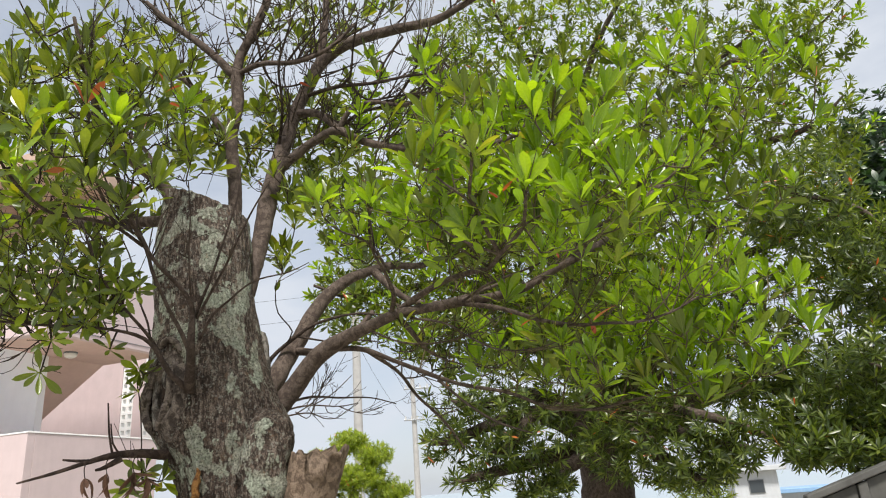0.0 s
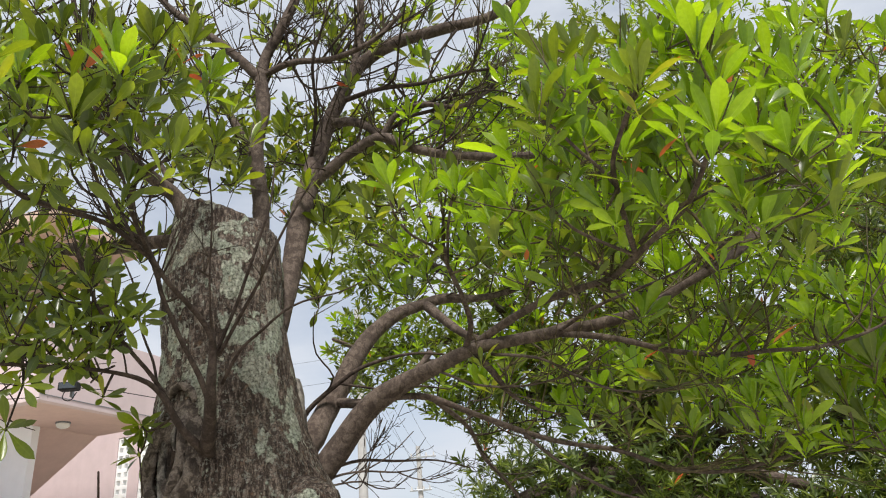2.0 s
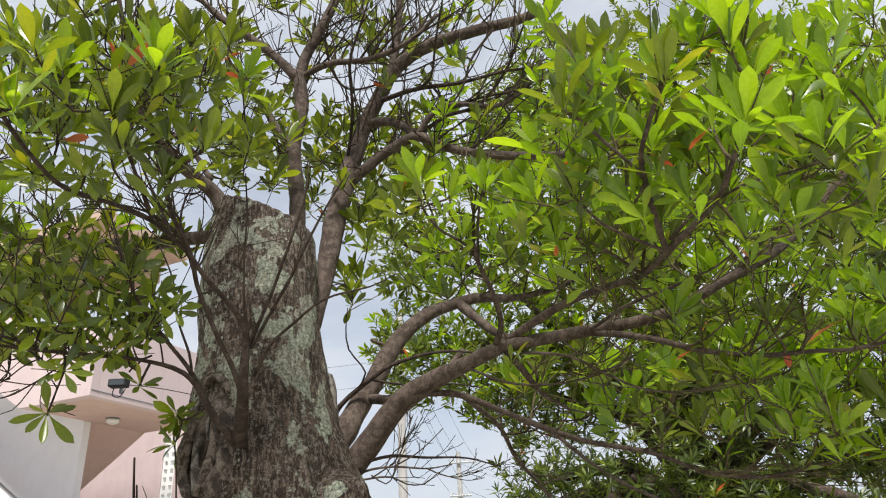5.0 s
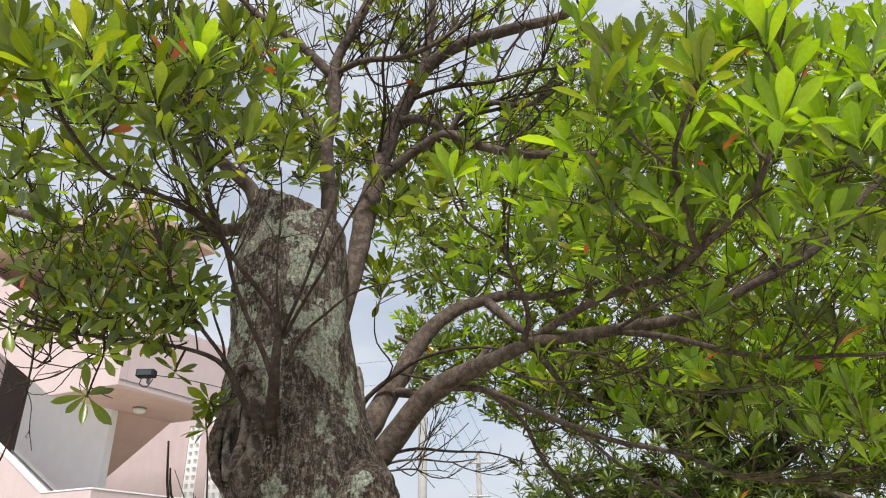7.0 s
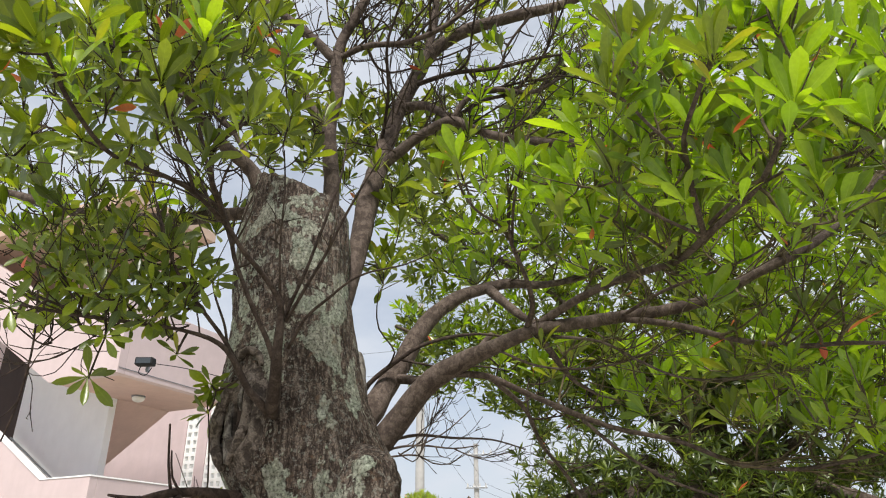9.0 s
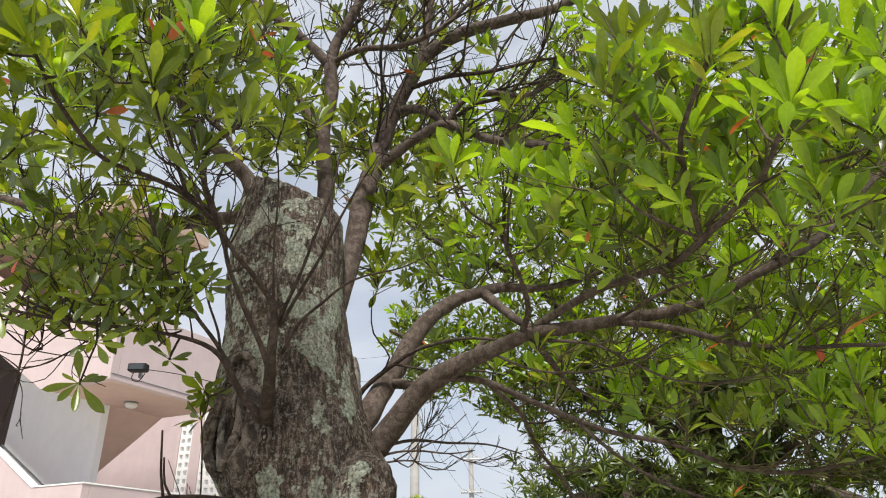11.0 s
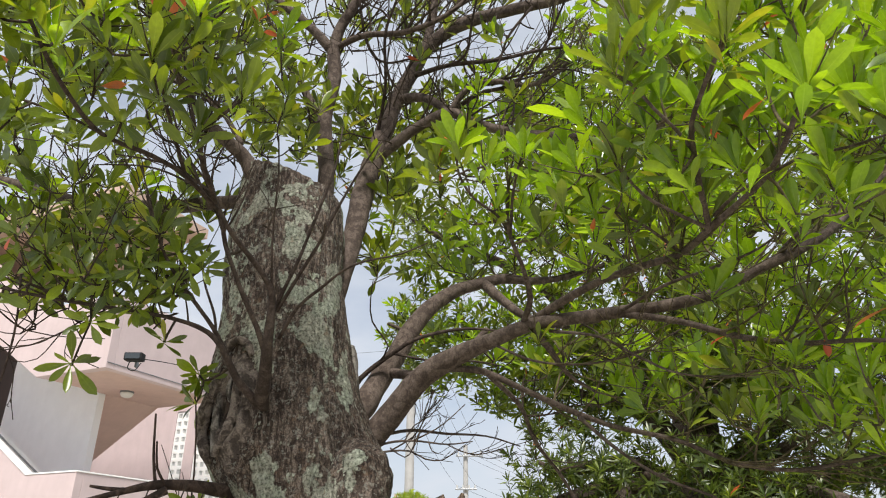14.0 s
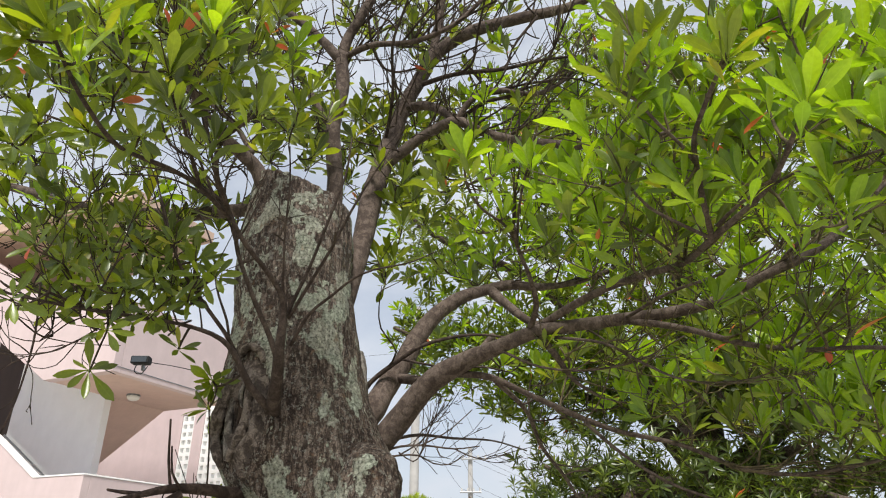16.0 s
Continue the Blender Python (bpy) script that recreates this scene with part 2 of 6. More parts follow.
PINK = plaster_material("pink_painted_wall", (0.59, 0.478, 0.482), 0.10)
WHITE = plaster_material("white_painted_wall", (0.86, 0.86, 0.86), 0.06)
SOFFIT = plaster_material("pink_brown_soffit_paint", (0.60, 0.43, 0.37), 0.12)
TAN = plaster_material("tan_painted_concrete", (0.55, 0.40, 0.32), 0.2)
SCREEN = plaster_material("white_screen_block", (0.86, 0.86, 0.85), 0.08)
CONCRETE = plaster_material("grey_concrete", (0.46, 0.45, 0.44), 0.25)
BLOCK = plaster_material("weathered_block_wall", (0.12, 0.118, 0.112), 0.5, 6.0)
DARK_BROWN = plaster_material("dark_brown_recess", (0.055, 0.035, 0.028), 0.3)
FAR_WHITE = plaster_material("far_white_wall", (0.52, 0.54, 0.57), 0.15, 0.5)
BLUE_ROOF = plaster_material("blue_sheet_roof", (0.25, 0.42, 0.66), 0.2, 0.5, 0.5)
DARK_GLASS = metal_material("dark_window_glass", (0.05, 0.06, 0.07), 0.0, 0.12)
STEEL = metal_material("galvanised_steel", (0.42, 0.43, 0.44), 0.8, 0.45)
GREY_METAL = metal_material("grey_painted_metal", (0.20, 0.21, 0.22), 0.2, 0.5)
BLACK_RUBBER = metal_material("black_cable_sheath", (0.006, 0.006, 0.007), 0.0, 0.85)
PORCELAIN = metal_material("pale_porcelain", (0.55, 0.54, 0.52), 0.0, 0.35)
LAMP_GLASS = plaster_material("milky_lamp_glass", (0.75, 0.74, 0.70), 0.05, 3.0, 0.35)
GROUND = ground_material()


# ---- mesh helpers ----
def mesh_from(name, verts, faces, mats, smooth=True, face_mats=None, uvs=None):
    me = bpy.data.meshes.new(name)
    me.from_pydata(verts if isinstance(verts, np.ndarray) else [tuple(v) for v in verts], [], faces)
    for mt in mats:
        me.materials.append(mt)
    if smooth:
        me.polygons.foreach_set("use_smooth", [True] * len(me.polygons))
    if face_mats is not None:
        me.polygons.foreach_set("material_index", face_mats)
    if uvs is not None:
        layer = me.uv_layers.new(name="UVMap")
        loops = np.empty(len(me.loops), dtype=np.int32)
        me.loops.foreach_get("vertex_index", loops)
        layer.data.foreach_set("uv", np.asarray(uvs, dtype=np.float32)[loops].ravel())
    me.update()
    return me


def part(name, bm, mat, parent, label=""):
    """Links a bmesh as one mesh object under a thing or under a part."""
    me = bpy.data.meshes.new(name)
    bm.to_mesh(me)
    bm.free()
    me.materials.append(mat)
    return attach(name, me, parent, label)


def attach(name, me, parent, label=""):
    ob = new(name, me)
    ob.parent = parent
    if label:
        ob["label"] = label
    return ob


def thing(name, m=None, label="", category="", group="", kind=""):
    ob = new(name)
    if m is not None:
        ob.matrix_world = m
    return tagged(ob, label, category, group, kind)


def box_bm(x0, x1, y0, y1, z0, z1, bevel=0.01):
    bm = bmesh.new()
    bmesh.ops.create_cube(bm, size=1.0)
    for v in bm.verts:
        v.co = Vector(((x0 + x1) / 2 + v.co.x * (x1 - x0), (y0 + y1) / 2 + v.co.y * (y1 - y0), (z0 + z1) / 2 + v.co.z * (z1 - z0)))
    if bevel:
        bmesh.ops.bevel(bm, geom=bm.edges[:], offset=bevel, segments=2, affect="EDGES", profile=0.5)
    return bm


def prism_bm(outline, y0, y1, bevel=0.01):
    """An upright slab: an outline in x and z, drawn out from y0 to y1."""
    bm = bmesh.new()
    a = [bm.verts.new((x, y0, z)) for x, z in outline]
    b = [bm.verts.new((x, y1, z)) for x, z in outline]
    n = len(outline)
    bm.faces.new(a)
    bm.faces.new(b[::-1])
    for i in range(n):
        bm.faces.new((a[i], b[i], b[(i + 1) % n], a[(i + 1) % n]))
    bmesh.ops.recalc_face_normals(bm, faces=bm.faces[:])
    if bevel:
        bmesh.ops.bevel(bm, geom=bm.edges[:], offset=bevel, segments=2, affect="EDGES", profile=0.5)
    return bm


def rod_bm(p, q, r0, r1, sides=12):
    bm = bmesh.new()
    p, q = Vector(p), Vector(q)
    bmesh.ops.create_cone(bm, cap_ends=True, segments=sides, radius1=r0, radius2=r1, depth=(q - p).length)
    turn = (q - p).to_track_quat("Z", "Y").to_matrix().to_4x4()
    bmesh.ops.transform(bm, matrix=Matrix.Translation((p + q) / 2) @ turn, verts=bm.verts[:])
    return bm


def spline(points, step):
    """A smooth curve (Catmull-Rom) through rows of numbers, cut into short steps."""
    p = np.asarray(points, dtype=float)
    ext = np.vstack([2 * p[0] - p[1], p, 2 * p[-1] - p[-2]])
    out = []
    for i in range(1, len(ext) - 2):
        a, b, c, d = ext[i - 1], ext[i], ext[i + 1], ext[i + 2]
        n = max(2, int(np.linalg.norm(c[:3] - b[:3]) / step))
        for k in range(n):
            s = k / n
            out.append(0.5 * (2 * b + (c - a) * s + (2 * a - 5 * b + 4 * c - d) * s * s + (3 * b - a - 3 * c + d) * s ** 3))
    out.append(p[-1])
    return np.array(out)


def tube_geometry(curve, sides, rough=0.0, seed=0, cap=True):
    """Rings along a curve of (x, y, z, radius); rough gives knots and swellings."""
    pts, rad = curve[:, :3], curve[:, 3]
    n = len(pts)
    tan = np.gradient(pts, axis=0)
    tan /= np.linalg.norm(tan, axis=1)[:, None] + 1e-9
    up = np.array([0.0, 0.0, 1.0]) if abs(tan[0][2]) < 0.9 else np.array([1.0, 0.0, 0.0])
    u = np.cross(tan[0], up)
    u /= np.linalg.norm(u)
    verts, faces = [], []
    ang = 2 * math.pi * np.arange(sides) / sides
    ca, sa = np.cos(ang)[:, None], np.sin(ang)[:, None]
    for i in range(n):
        u = u - tan[i] * (u @ tan[i])
        u /= math.sqrt(u @ u)
        t = tan[i]
        w = np.array([t[1] * u[2] - t[2] * u[1], t[2] * u[0] - t[0] * u[2], t[0] * u[1] - t[1] * u[0]])
        d = ca * u + sa * w
        if rough:
            for k in range(sides):
                q = Vector(pts[i] + d[k] * rad[i])
                d[k] *= 1 + rough * (noise.noise(q * 14 + Vector((seed, 0, 0))) + 0.5 * noise.noise(q * 40))
        verts += list(pts[i] + d * rad[i])
    for i in range(n - 1):
        for k in range(sides):
            k2 = (k + 1) % sides
            faces.append((i * sides + k, i * sides + k2, (i + 1) * sides + k2, (i + 1) * sides + k))
    if cap:
        verts += [pts[0] - tan[0] * rad[0] * 0.3, pts[-1] + tan[-1] * rad[-1] * 0.7]
        b = len(verts) - 2
        for k in range(sides):
            faces.append((b, (k + 1) % sides, k))
            faces.append((b + 1, (n - 1) * sides + k, (n - 1) * sides + (k + 1) % sides))
    return verts, faces


def tube(name, points, mat, parent, sides=10, step=0.03, rough=0.0, seed=0, label=""):
    verts, faces = tube_geometry(spline(points, step), sides, rough, seed)
    return attach(name, mesh_from(name, verts, faces, [mat]), parent, label)


# ---- foliage ----
def leaf_template(width, fold, droop, wide_at, stations=6):
    """A blade of length 1 along x with the given width: folded along its midrib, bent down to the tip."""
    verts, uvs, faces = [], [], []
    for i in range(stations):
        s = i / (stations - 1)
        w = width * 0.5 * max(0.0, math.sin(math.pi * s ** wide_at)) ** (0.85 if s < 0.5 else 0.62) if 0 < s < 1 else (width * 0.06 if s == 0 else 0.0)
        z = -droop * s * s
        for side in (-1, 0, 1):
            verts.append((s, side * w, z + abs(side) * w * fold))
            uvs.append((0.5 + 0.5 * side, s))
    for i in range(stations - 1):
        a, b = i * 3, (i + 1) * 3
        faces += [(a, b, b + 1, a + 1), (a + 1, b + 1, b + 2, a + 2)]
    return np.array(verts), faces, np.array(uvs)


def frame_from(axis, rng, spin=None):
    z = np.asarray(axis, float)
    z /= np.linalg.norm(z)
    t = np.array([1.0, 0, 0]) if abs(z[0]) < 0.8 else np.array([0, 1.0, 0])
    x = np.cross(t, z)
    x /= np.linalg.norm(x)
    y = np.cross(z, x)
    a = rng.uniform(0, 2 * math.pi) if spin is None else spin
    return math.cos(a) * x + math.sin(a) * y, -math.sin(a) * x + math.cos(a) * y, z


def rosette(tip, axis, rng, count, length, spread, kind=0):
    """Poses of the leaves whorled round a twig's tip: rows of origin, 3x3 basis (columns), length, kind of leaf."""
    x, y, z = frame_from(axis, rng)
    out = []
    for k in range(count):
        s = (k + rng.uniform(-0.3, 0.3)) / count
        az = k * 2.399 + rng.uniform(-0.25, 0.25)
        el = radians(spread[0] + (spread[1] - spread[0]) * (1 - s) ** 0.75 + rng.uniform(-9, 9))
        rad = math.cos(az) * x + math.sin(az) * y
        d = math.sin(el) * z + math.cos(el) * rad
        n = math.cos(el) * z - math.sin(el) * rad
        side = np.cross(n, d)
        tw = rng.normal(0, 0.28)
        side, n = math.cos(tw) * side + math.sin(tw) * n, -math.sin(tw) * side + math.cos(tw) * n
        ln = length * rng.uniform(0.72, 1.12) * (0.72 + 0.36 * (1 - abs(2 * s - 0.9)))
        base = tip - z * (0.22 * length * s * rng.uniform(0.5, 1.2))
        out.append((base, np.stack([d, side, n], 1), ln, kind))
    return out


def leaves_mesh(name, poses, templates, mats, rng, odd_share=0.0):
    """All the given leaves in one mesh."""
    vs, fs, us, fm = [], [], [], []
    off = 0
    pick = rng.integers(len(templates), size=len(poses))
    odd = rng.random(len(poses)) < odd_share
    arrays = [(tv, np.array(tf), tu) for tv, tf, tu in templates]
    for i, (o, basis, ln, kind) in enumerate(poses):
        tv, tf, tu = arrays[pick[i]]
        vs.append((tv * ln) @ basis.T + o)
        us.append(tu)
        fs.append(tf + off)
        fm.append(np.full(len(tf), 1 if odd[i] else kind))
        off += len(tv)
    return mesh_from(name, np.vstack(vs), np.vstack(fs).tolist(), mats, True, np.concatenate(fm), np.vstack(us))


def scatter_in(volumes, rng, gap):
    """Tips spread through ellipsoids (x, y, z, rx, ry, rz, count, bare share), no two nearer than the gap."""
    tips, cells = [], {}
    for x, y, z, rx, ry, rz, count, bare in volumes:
        made = tries = 0
        while made < count and tries < count * 12:
            tries += 1
            d = rng.normal(size=3)
            d *= rng.random() ** (1 / 2.4) / math.sqrt(d @ d)
            p = np.array([x + d[0] * rx, y + d[1] * ry, z + d[2] * rz])
            c = tuple(int(q) for q in np.floor(p / gap))
            if any(np.sum((p - q) ** 2) < gap * gap for i in (-1, 0, 1) for j in (-1, 0, 1) for k in (-1, 0, 1) for q in cells.get((c[0] + i, c[1] + j, c[2] + k), ())):
                continue
            cells.setdefault(c, []).append(p)
            tips.append((p, rng.random() < bare, d))
            made += 1
    return tips


def grow_twigs(skeleton, tips, rng, lift, r_tip, r_max, kink=0.008, first=0.35):
    """Twigs that join every tip to the nearest wood, nearest tips first. Returns their curves and the tips' axes."""
    pos = [np.asarray(p[:3]) for p in skeleton]
    rad = [p[3] for p in skeleton]
    store = np.zeros((len(pos) + 16 * len(tips), 4))
    store[:len(pos), :3], store[:len(pos), 3] = pos, rad
    used = len(pos)
    nodes = store[:used, :3]
    order = sorted(range(len(tips)), key=lambda i: np.min(np.sum((nodes - tips[i][0]) ** 2, axis=1)))
    curves, axes = [], {}
    for i in order:
        p, bare, d = tips[i]
        nodes, rads = store[:used, :3], store[:used, 3]
        diff = p - nodes
        dist = np.linalg.norm(diff, axis=1)
        cost = dist * (1.25 - 0.3 * diff[:, 2] / (dist + 1e-6))
        cost[dist < 0.03] += 1.0
        j = int(np.argmin(cost))
        a, ln = nodes[j], dist[j]
        out = (p - a) / (ln + 1e-9)
        up = lift * 0.3 if bare else lift
        axis = out * (1 - up) + np.array([0, 0, 1.0]) * up + rng.normal(0, 0.35 if bare else 0.16, 3) + 0.18 * d
        axis /= np.linalg.norm(axis)
        c1 = a + out * ln * first + rng.normal(0, 0.10, 3) * ln + np.array([0, 0, -0.08 * ln])
        c2 = p - axis * ln * 0.32
        n = max(4, int(ln / 0.035))
        n = min(n, 16)
        r0 = min(rads[j] * 0.8, r_max, r_tip * (1.15 + 2.4 * ln))
        rows = []
        for k in range(n + 1):
            s = k / n
            q = (1 - s) ** 3 * a + 3 * s * (1 - s) ** 2 * c1 + 3 * s * s * (1 - s) * c2 + s ** 3 * p
            if 0 < k < n:
                q = q + rng.normal(0, kink * min(ln, 0.3) * 0.5, 3)
            rows.append((*q, r0 + (r_tip - r0) * s))
        rows = np.array(rows)
        curves.append(rows)
        store[used:used + n - 1] = rows[1:-1]
        used += n - 1
        axes[i] = axis
    return curves, axes


def twigs_mesh(name, curves, mat, sides=5):
    vs, fs = [], []
    off = 0
    for c in curves:
        v, f = tube_geometry(c, sides, cap=False)
        vs.append(np.array(v))
        fs += [tuple(off + q for q in g) for g in f]
        off += len(v)
    return mesh_from(name, np.vstack(vs), fs, [mat])


def long_shoots(curve, rng, count, reach, forward, rise, start=0.25, thick=0.0036):
    """Thin, nearly straight leafless shoots with a few side shoots, springing from a limb and bending upwards."""
    out = []
    n = len(curve)
    for _ in range(count):
        k = int(n * rng.uniform(start, 0.97))
        k = min(max(k, 1), n - 2)
        t = curve[k + 1, :3] - curve[k - 1, :3]
        t /= np.linalg.norm(t)
        d = t * forward + rng.normal(0, 0.42, 3) + np.array([0, 0, rise])
        d /= np.linalg.norm(d)
        ln = reach * rng.uniform(0.45, 1.15)
        r0 = min(thick * rng.uniform(0.7, 1.2), curve[k, 3] * 0.8)
        out.append(shoot(curve[k, :3], d, ln, r0, rng))
        for _ in range(int(rng.integers(1, 4))):
            m = out[-1] if rng.random() < 0.3 else out[-1 - int(rng.integers(0, 1))]
            j = int(rng.integers(2, len(m) - 2))
            e = m[j + 1, :3] - m[j - 1, :3]
            e = e / np.linalg.norm(e) + rng.normal(0, 0.4, 3)
            out.append(shoot(m[j, :3], e / np.linalg.norm(e), ln * rng.uniform(0.3, 0.6), m[j, 3] * 0.8, rng))
    return out


def shoot(a, d, ln, r0, rng):
    bend = rng.normal(0, 0.10, 3) * ln + np.array([0, 0, 0.16 * ln])
    wave = rng.normal(0, 0.018, 3) * ln
    n = 9
    return np.array([(*(a + d * ln * s + bend * s * s + wave * math.sin(s * 7)), r0 + (0.0010 - r0) * s ** 0.8) for s in (i / n for i in range(n + 1))])


BROAD = [leaf_template(0.265, 0.28, 0.10, 1.8, 8), leaf_template(0.295, 0.20, 0.24, 1.95, 8), leaf_template(0.235, 0.36, -0.06, 1.6, 8)]
SMALL_BROAD = [leaf_template(0.26, 0.2, 0.12, 1.5, 4), leaf_template(0.30, 0.15, 0.2, 1.6, 4)]
NARROW = [leaf_template(0.16, 0.2, 0.12, 1.0, 4), leaf_template(0.20, 0.15, 0.22, 1.05, 4)]
OVAL = [leaf_template(0.45, 0.12, 0.15, 1.0, 5), leaf_template(0.40, 0.2, 0.25, 0.95, 5)]
NEEDLE = [leaf_template(0.15, 0.1, 0.1, 0.9, 3), leaf_template(0.18, 0.1, 0.2, 0.9, 3)]

# ---- ground ----


def build_ground():
    n, vs, fs = 60, [], []
    ring = [0.0] + [1.5 * 1.125 ** k for k in range(42)]
    for i, r in enumerate(ring):
        for k in range(n):
            a = 2 * math.pi * k / n
            x, y = r * math.cos(a), 4 + r * math.sin(a)
            vs.append((x, y, 0.05 * noise.noise(Vector((x * 0.3, y * 0.3, 0))) * min(1, r) - 1.6 * min(1.0, max(0.0, r - 14) / 18) - 6.0 * min(1.0, max(0.0, r - 70) / 60)))
    for i in range(len(ring) - 1):
        for k in range(n):
            fs.append((i * n + k, i * n + (k + 1) % n, (i + 1) * n + (k + 1) % n, (i + 1) * n + k))
    ob = new("ground", mesh_from("ground", vs, fs, [GROUND]))
    tagged(ob, "pale bare ground out of view, bouncing sunlight up", "ground", kind="structure")


build_ground()


def build_sea():
    m, nt, b = material("pale_sea_water")
    b.inputs["Base Color"].default_value = (0.34, 0.40, 0.44, 1)
    b.inputs["Roughness"].default_value = 0.35
    bump(nt, b, noise_out(nt, object_vec(nt, (0.4, 0.4, 1)), 1.2, 6, 0.65), 0.4, 0.3)
    vs, fs, n = [], [], 48
    for r in (60.0, 200.0, 800.0, 4000.0):
        vs += [(r * math.cos(2 * math.pi * k / n), r * math.sin(2 * math.pi * k / n), -6.4) for k in range(n)]
    for i in range(3):
        fs += [(i * n + k, i * n + (k + 1) % n, (i + 1) * n + (k + 1) % n, (i + 1) * n + k) for k in range(n)]
    tagged(new("water", mesh_from("water", vs, fs, [m])), "pale blue calm water beyond the houses", "water", kind="structure")


build_sea()

# ---- the main tree ----
# limbs as rows of x, y, z, radius, from base to tip
BOUGHS = {}


def bough(name, rows):
    BOUGHS[name] = rows


bough("limb_A", [(-0.718, 2.780, 1.847, 0.0472), (-0.667, 2.800, 1.893, 0.0460), (-0.618, 2.800, 1.945, 0.0416), (-0.570, 2.790, 2.001, 0.0388), (-0.515, 2.760, 2.059, 0.0359), (-0.447, 2.730, 2.110, 0.0338), (-0.366, 2.700, 2.143, 0.0292), (-0.274, 2.650, 2.169, 0.0237), (-0.158, 2.600, 2.200, 0.0199), (-0.062, 2.580, 2.208, 0.0183), (0.094, 2.550, 2.218, 0.0173), (0.215, 2.500, 2.217, 0.0161), (0.329, 2.450, 2.232, 0.0144), (0.430, 2.410, 2.278, 0.0136), (0.536, 2.390, 2.323, 0.0129), (0.630, 2.410, 2.381, 0.0118), (0.750, 2.460, 2.487, 0.0116), (0.900, 2.540, 2.632, 0.0116), (1.042, 2.600, 2.750, 0.0106), (1.204, 2.650, 2.869, 0.0079), (1.386, 2.700, 3.028, 0.0057)])
bough("limb_A3", [(0.094, 2.550, 2.213, 0.0114), (0.234, 2.480, 2.163, 0.0085), (0.351, 2.400, 2.095, 0.0074), (0.455, 2.320, 2.052, 0.0058), (0.555, 2.250, 2.035, 0.0051), (0.629, 2.200, 2.021, 0.0045), (0.727, 2.150, 2.034, 0.0035), (0.801, 2.100, 2.066, 0.0025)])
bough("limb_A4", [(-0.158, 2.600, 2.197, 0.0117), (-0.107, 2.620, 2.136, 0.0102), (-0.052, 2.660, 2.068, 0.0062), (0.030, 2.700, 2.025, 0.0038)])
bough("limb_A5", [(-0.177, 2.600, 2.210, 0.0095), (-0.160, 2.520, 2.252, 0.0086), (-0.182, 2.440, 2.317, 0.0060), (-0.215, 2.360, 2.371, 0.0049), (-0.222, 2.300, 2.454, 0.0037), (-0.202, 2.260, 2.555, 0.0021)])
bough("limb_B", [(-0.764, 2.800, 1.900, 0.0462), (-0.731, 2.860, 1.957, 0.0439), (-0.691, 2.920, 2.043, 0.0414), (-0.653, 2.980, 2.138, 0.0387), (-0.609, 3.030, 2.230, 0.0366), (-0.563, 3.080, 2.342, 0.0345), (-0.500, 3.120, 2.442, 0.0301), (-0.410, 3.160, 2.522, 0.0261), (-0.315, 3.200, 2.568, 0.0221), (-0.213, 3.220, 2.596, 0.0204), (-0.077, 3.250, 2.597, 0.0149), (0.112, 3.300, 2.650, 0.0114), (0.314, 3.350, 2.751, 0.0078)])
bough("limb_B2", [(-0.293, 3.200, 2.567, 0.0202), (-0.218, 3.150, 2.476, 0.0174), (-0.148, 3.100, 2.400, 0.0147), (-0.036, 3.100, 2.363, 0.0125), (0.116, 3.150, 2.395, 0.0106), (0.322, 3.200, 2.472, 0.0065)])
bough("limb_B3", [(-0.614, 2.980, 2.162, 0.0177), (-0.502, 2.950, 2.147, 0.0154), (-0.385, 2.950, 2.197, 0.0136), (-0.285, 3.000, 2.319, 0.0101)])
bough("limb_C", [(-0.416, 2.720, 2.107, 0.0098), (-0.303, 2.740, 2.102, 0.0105), (-0.184, 2.760, 2.052, 0.0088), (-0.066, 2.780, 2.001, 0.0093), (0.008, 2.780, 1.969, 0.0086), (0.097, 2.780, 1.938, 0.0073), (0.251, 2.750, 1.897, 0.0065), (0.392, 2.720, 1.831, 0.0063), (0.535, 2.700, 1.807, 0.0056), (0.690, 2.700, 1.827, 0.0056), (0.817, 2.700, 1.855, 0.0045)])
bough("limb_C2", [(-0.286, 2.740, 2.094, 0.0087), (-0.182, 2.950, 2.038, 0.0075), (-0.119, 3.250, 1.973, 0.0072), (-0.016, 3.500, 1.890, 0.0066), (0.089, 3.700, 1.757, 0.0046)])
bough("limb_C3", [(-0.017, 2.780, 1.971, 0.0066), (0.085, 2.750, 1.869, 0.0049), (0.194, 2.700, 1.786, 0.0044), (0.319, 2.680, 1.735, 0.0032)])
bough("limb_C4", [(-0.612, 2.820, 1.927, 0.0053), (-0.527, 2.850, 1.947, 0.0050), (-0.419, 2.850, 1.936, 0.0039), (-0.295, 2.850, 1.928, 0.0028), (-0.191, 2.850, 1.897, 0.0021)])
bough("limb_D", [(-0.779, 2.800, 2.375, 0.0287), (-0.769, 2.850, 2.508, 0.0340), (-0.756, 2.900, 2.651, 0.0385), (-0.747, 2.970, 2.839, 0.0417), (-0.729, 3.020, 3.006, 0.0412), (-0.695, 3.080, 3.204, 0.0383), (-0.656, 3.120, 3.388, 0.0348), (-0.588, 3.140, 3.566, 0.0319), (-0.510, 3.140, 3.714, 0.0312), (-0.337, 3.100, 3.797, 0.0285), (-0.104, 3.050, 3.817, 0.0254), (0.094, 3.000, 3.821, 0.0200), (0.293, 2.950, 3.901, 0.0149)])
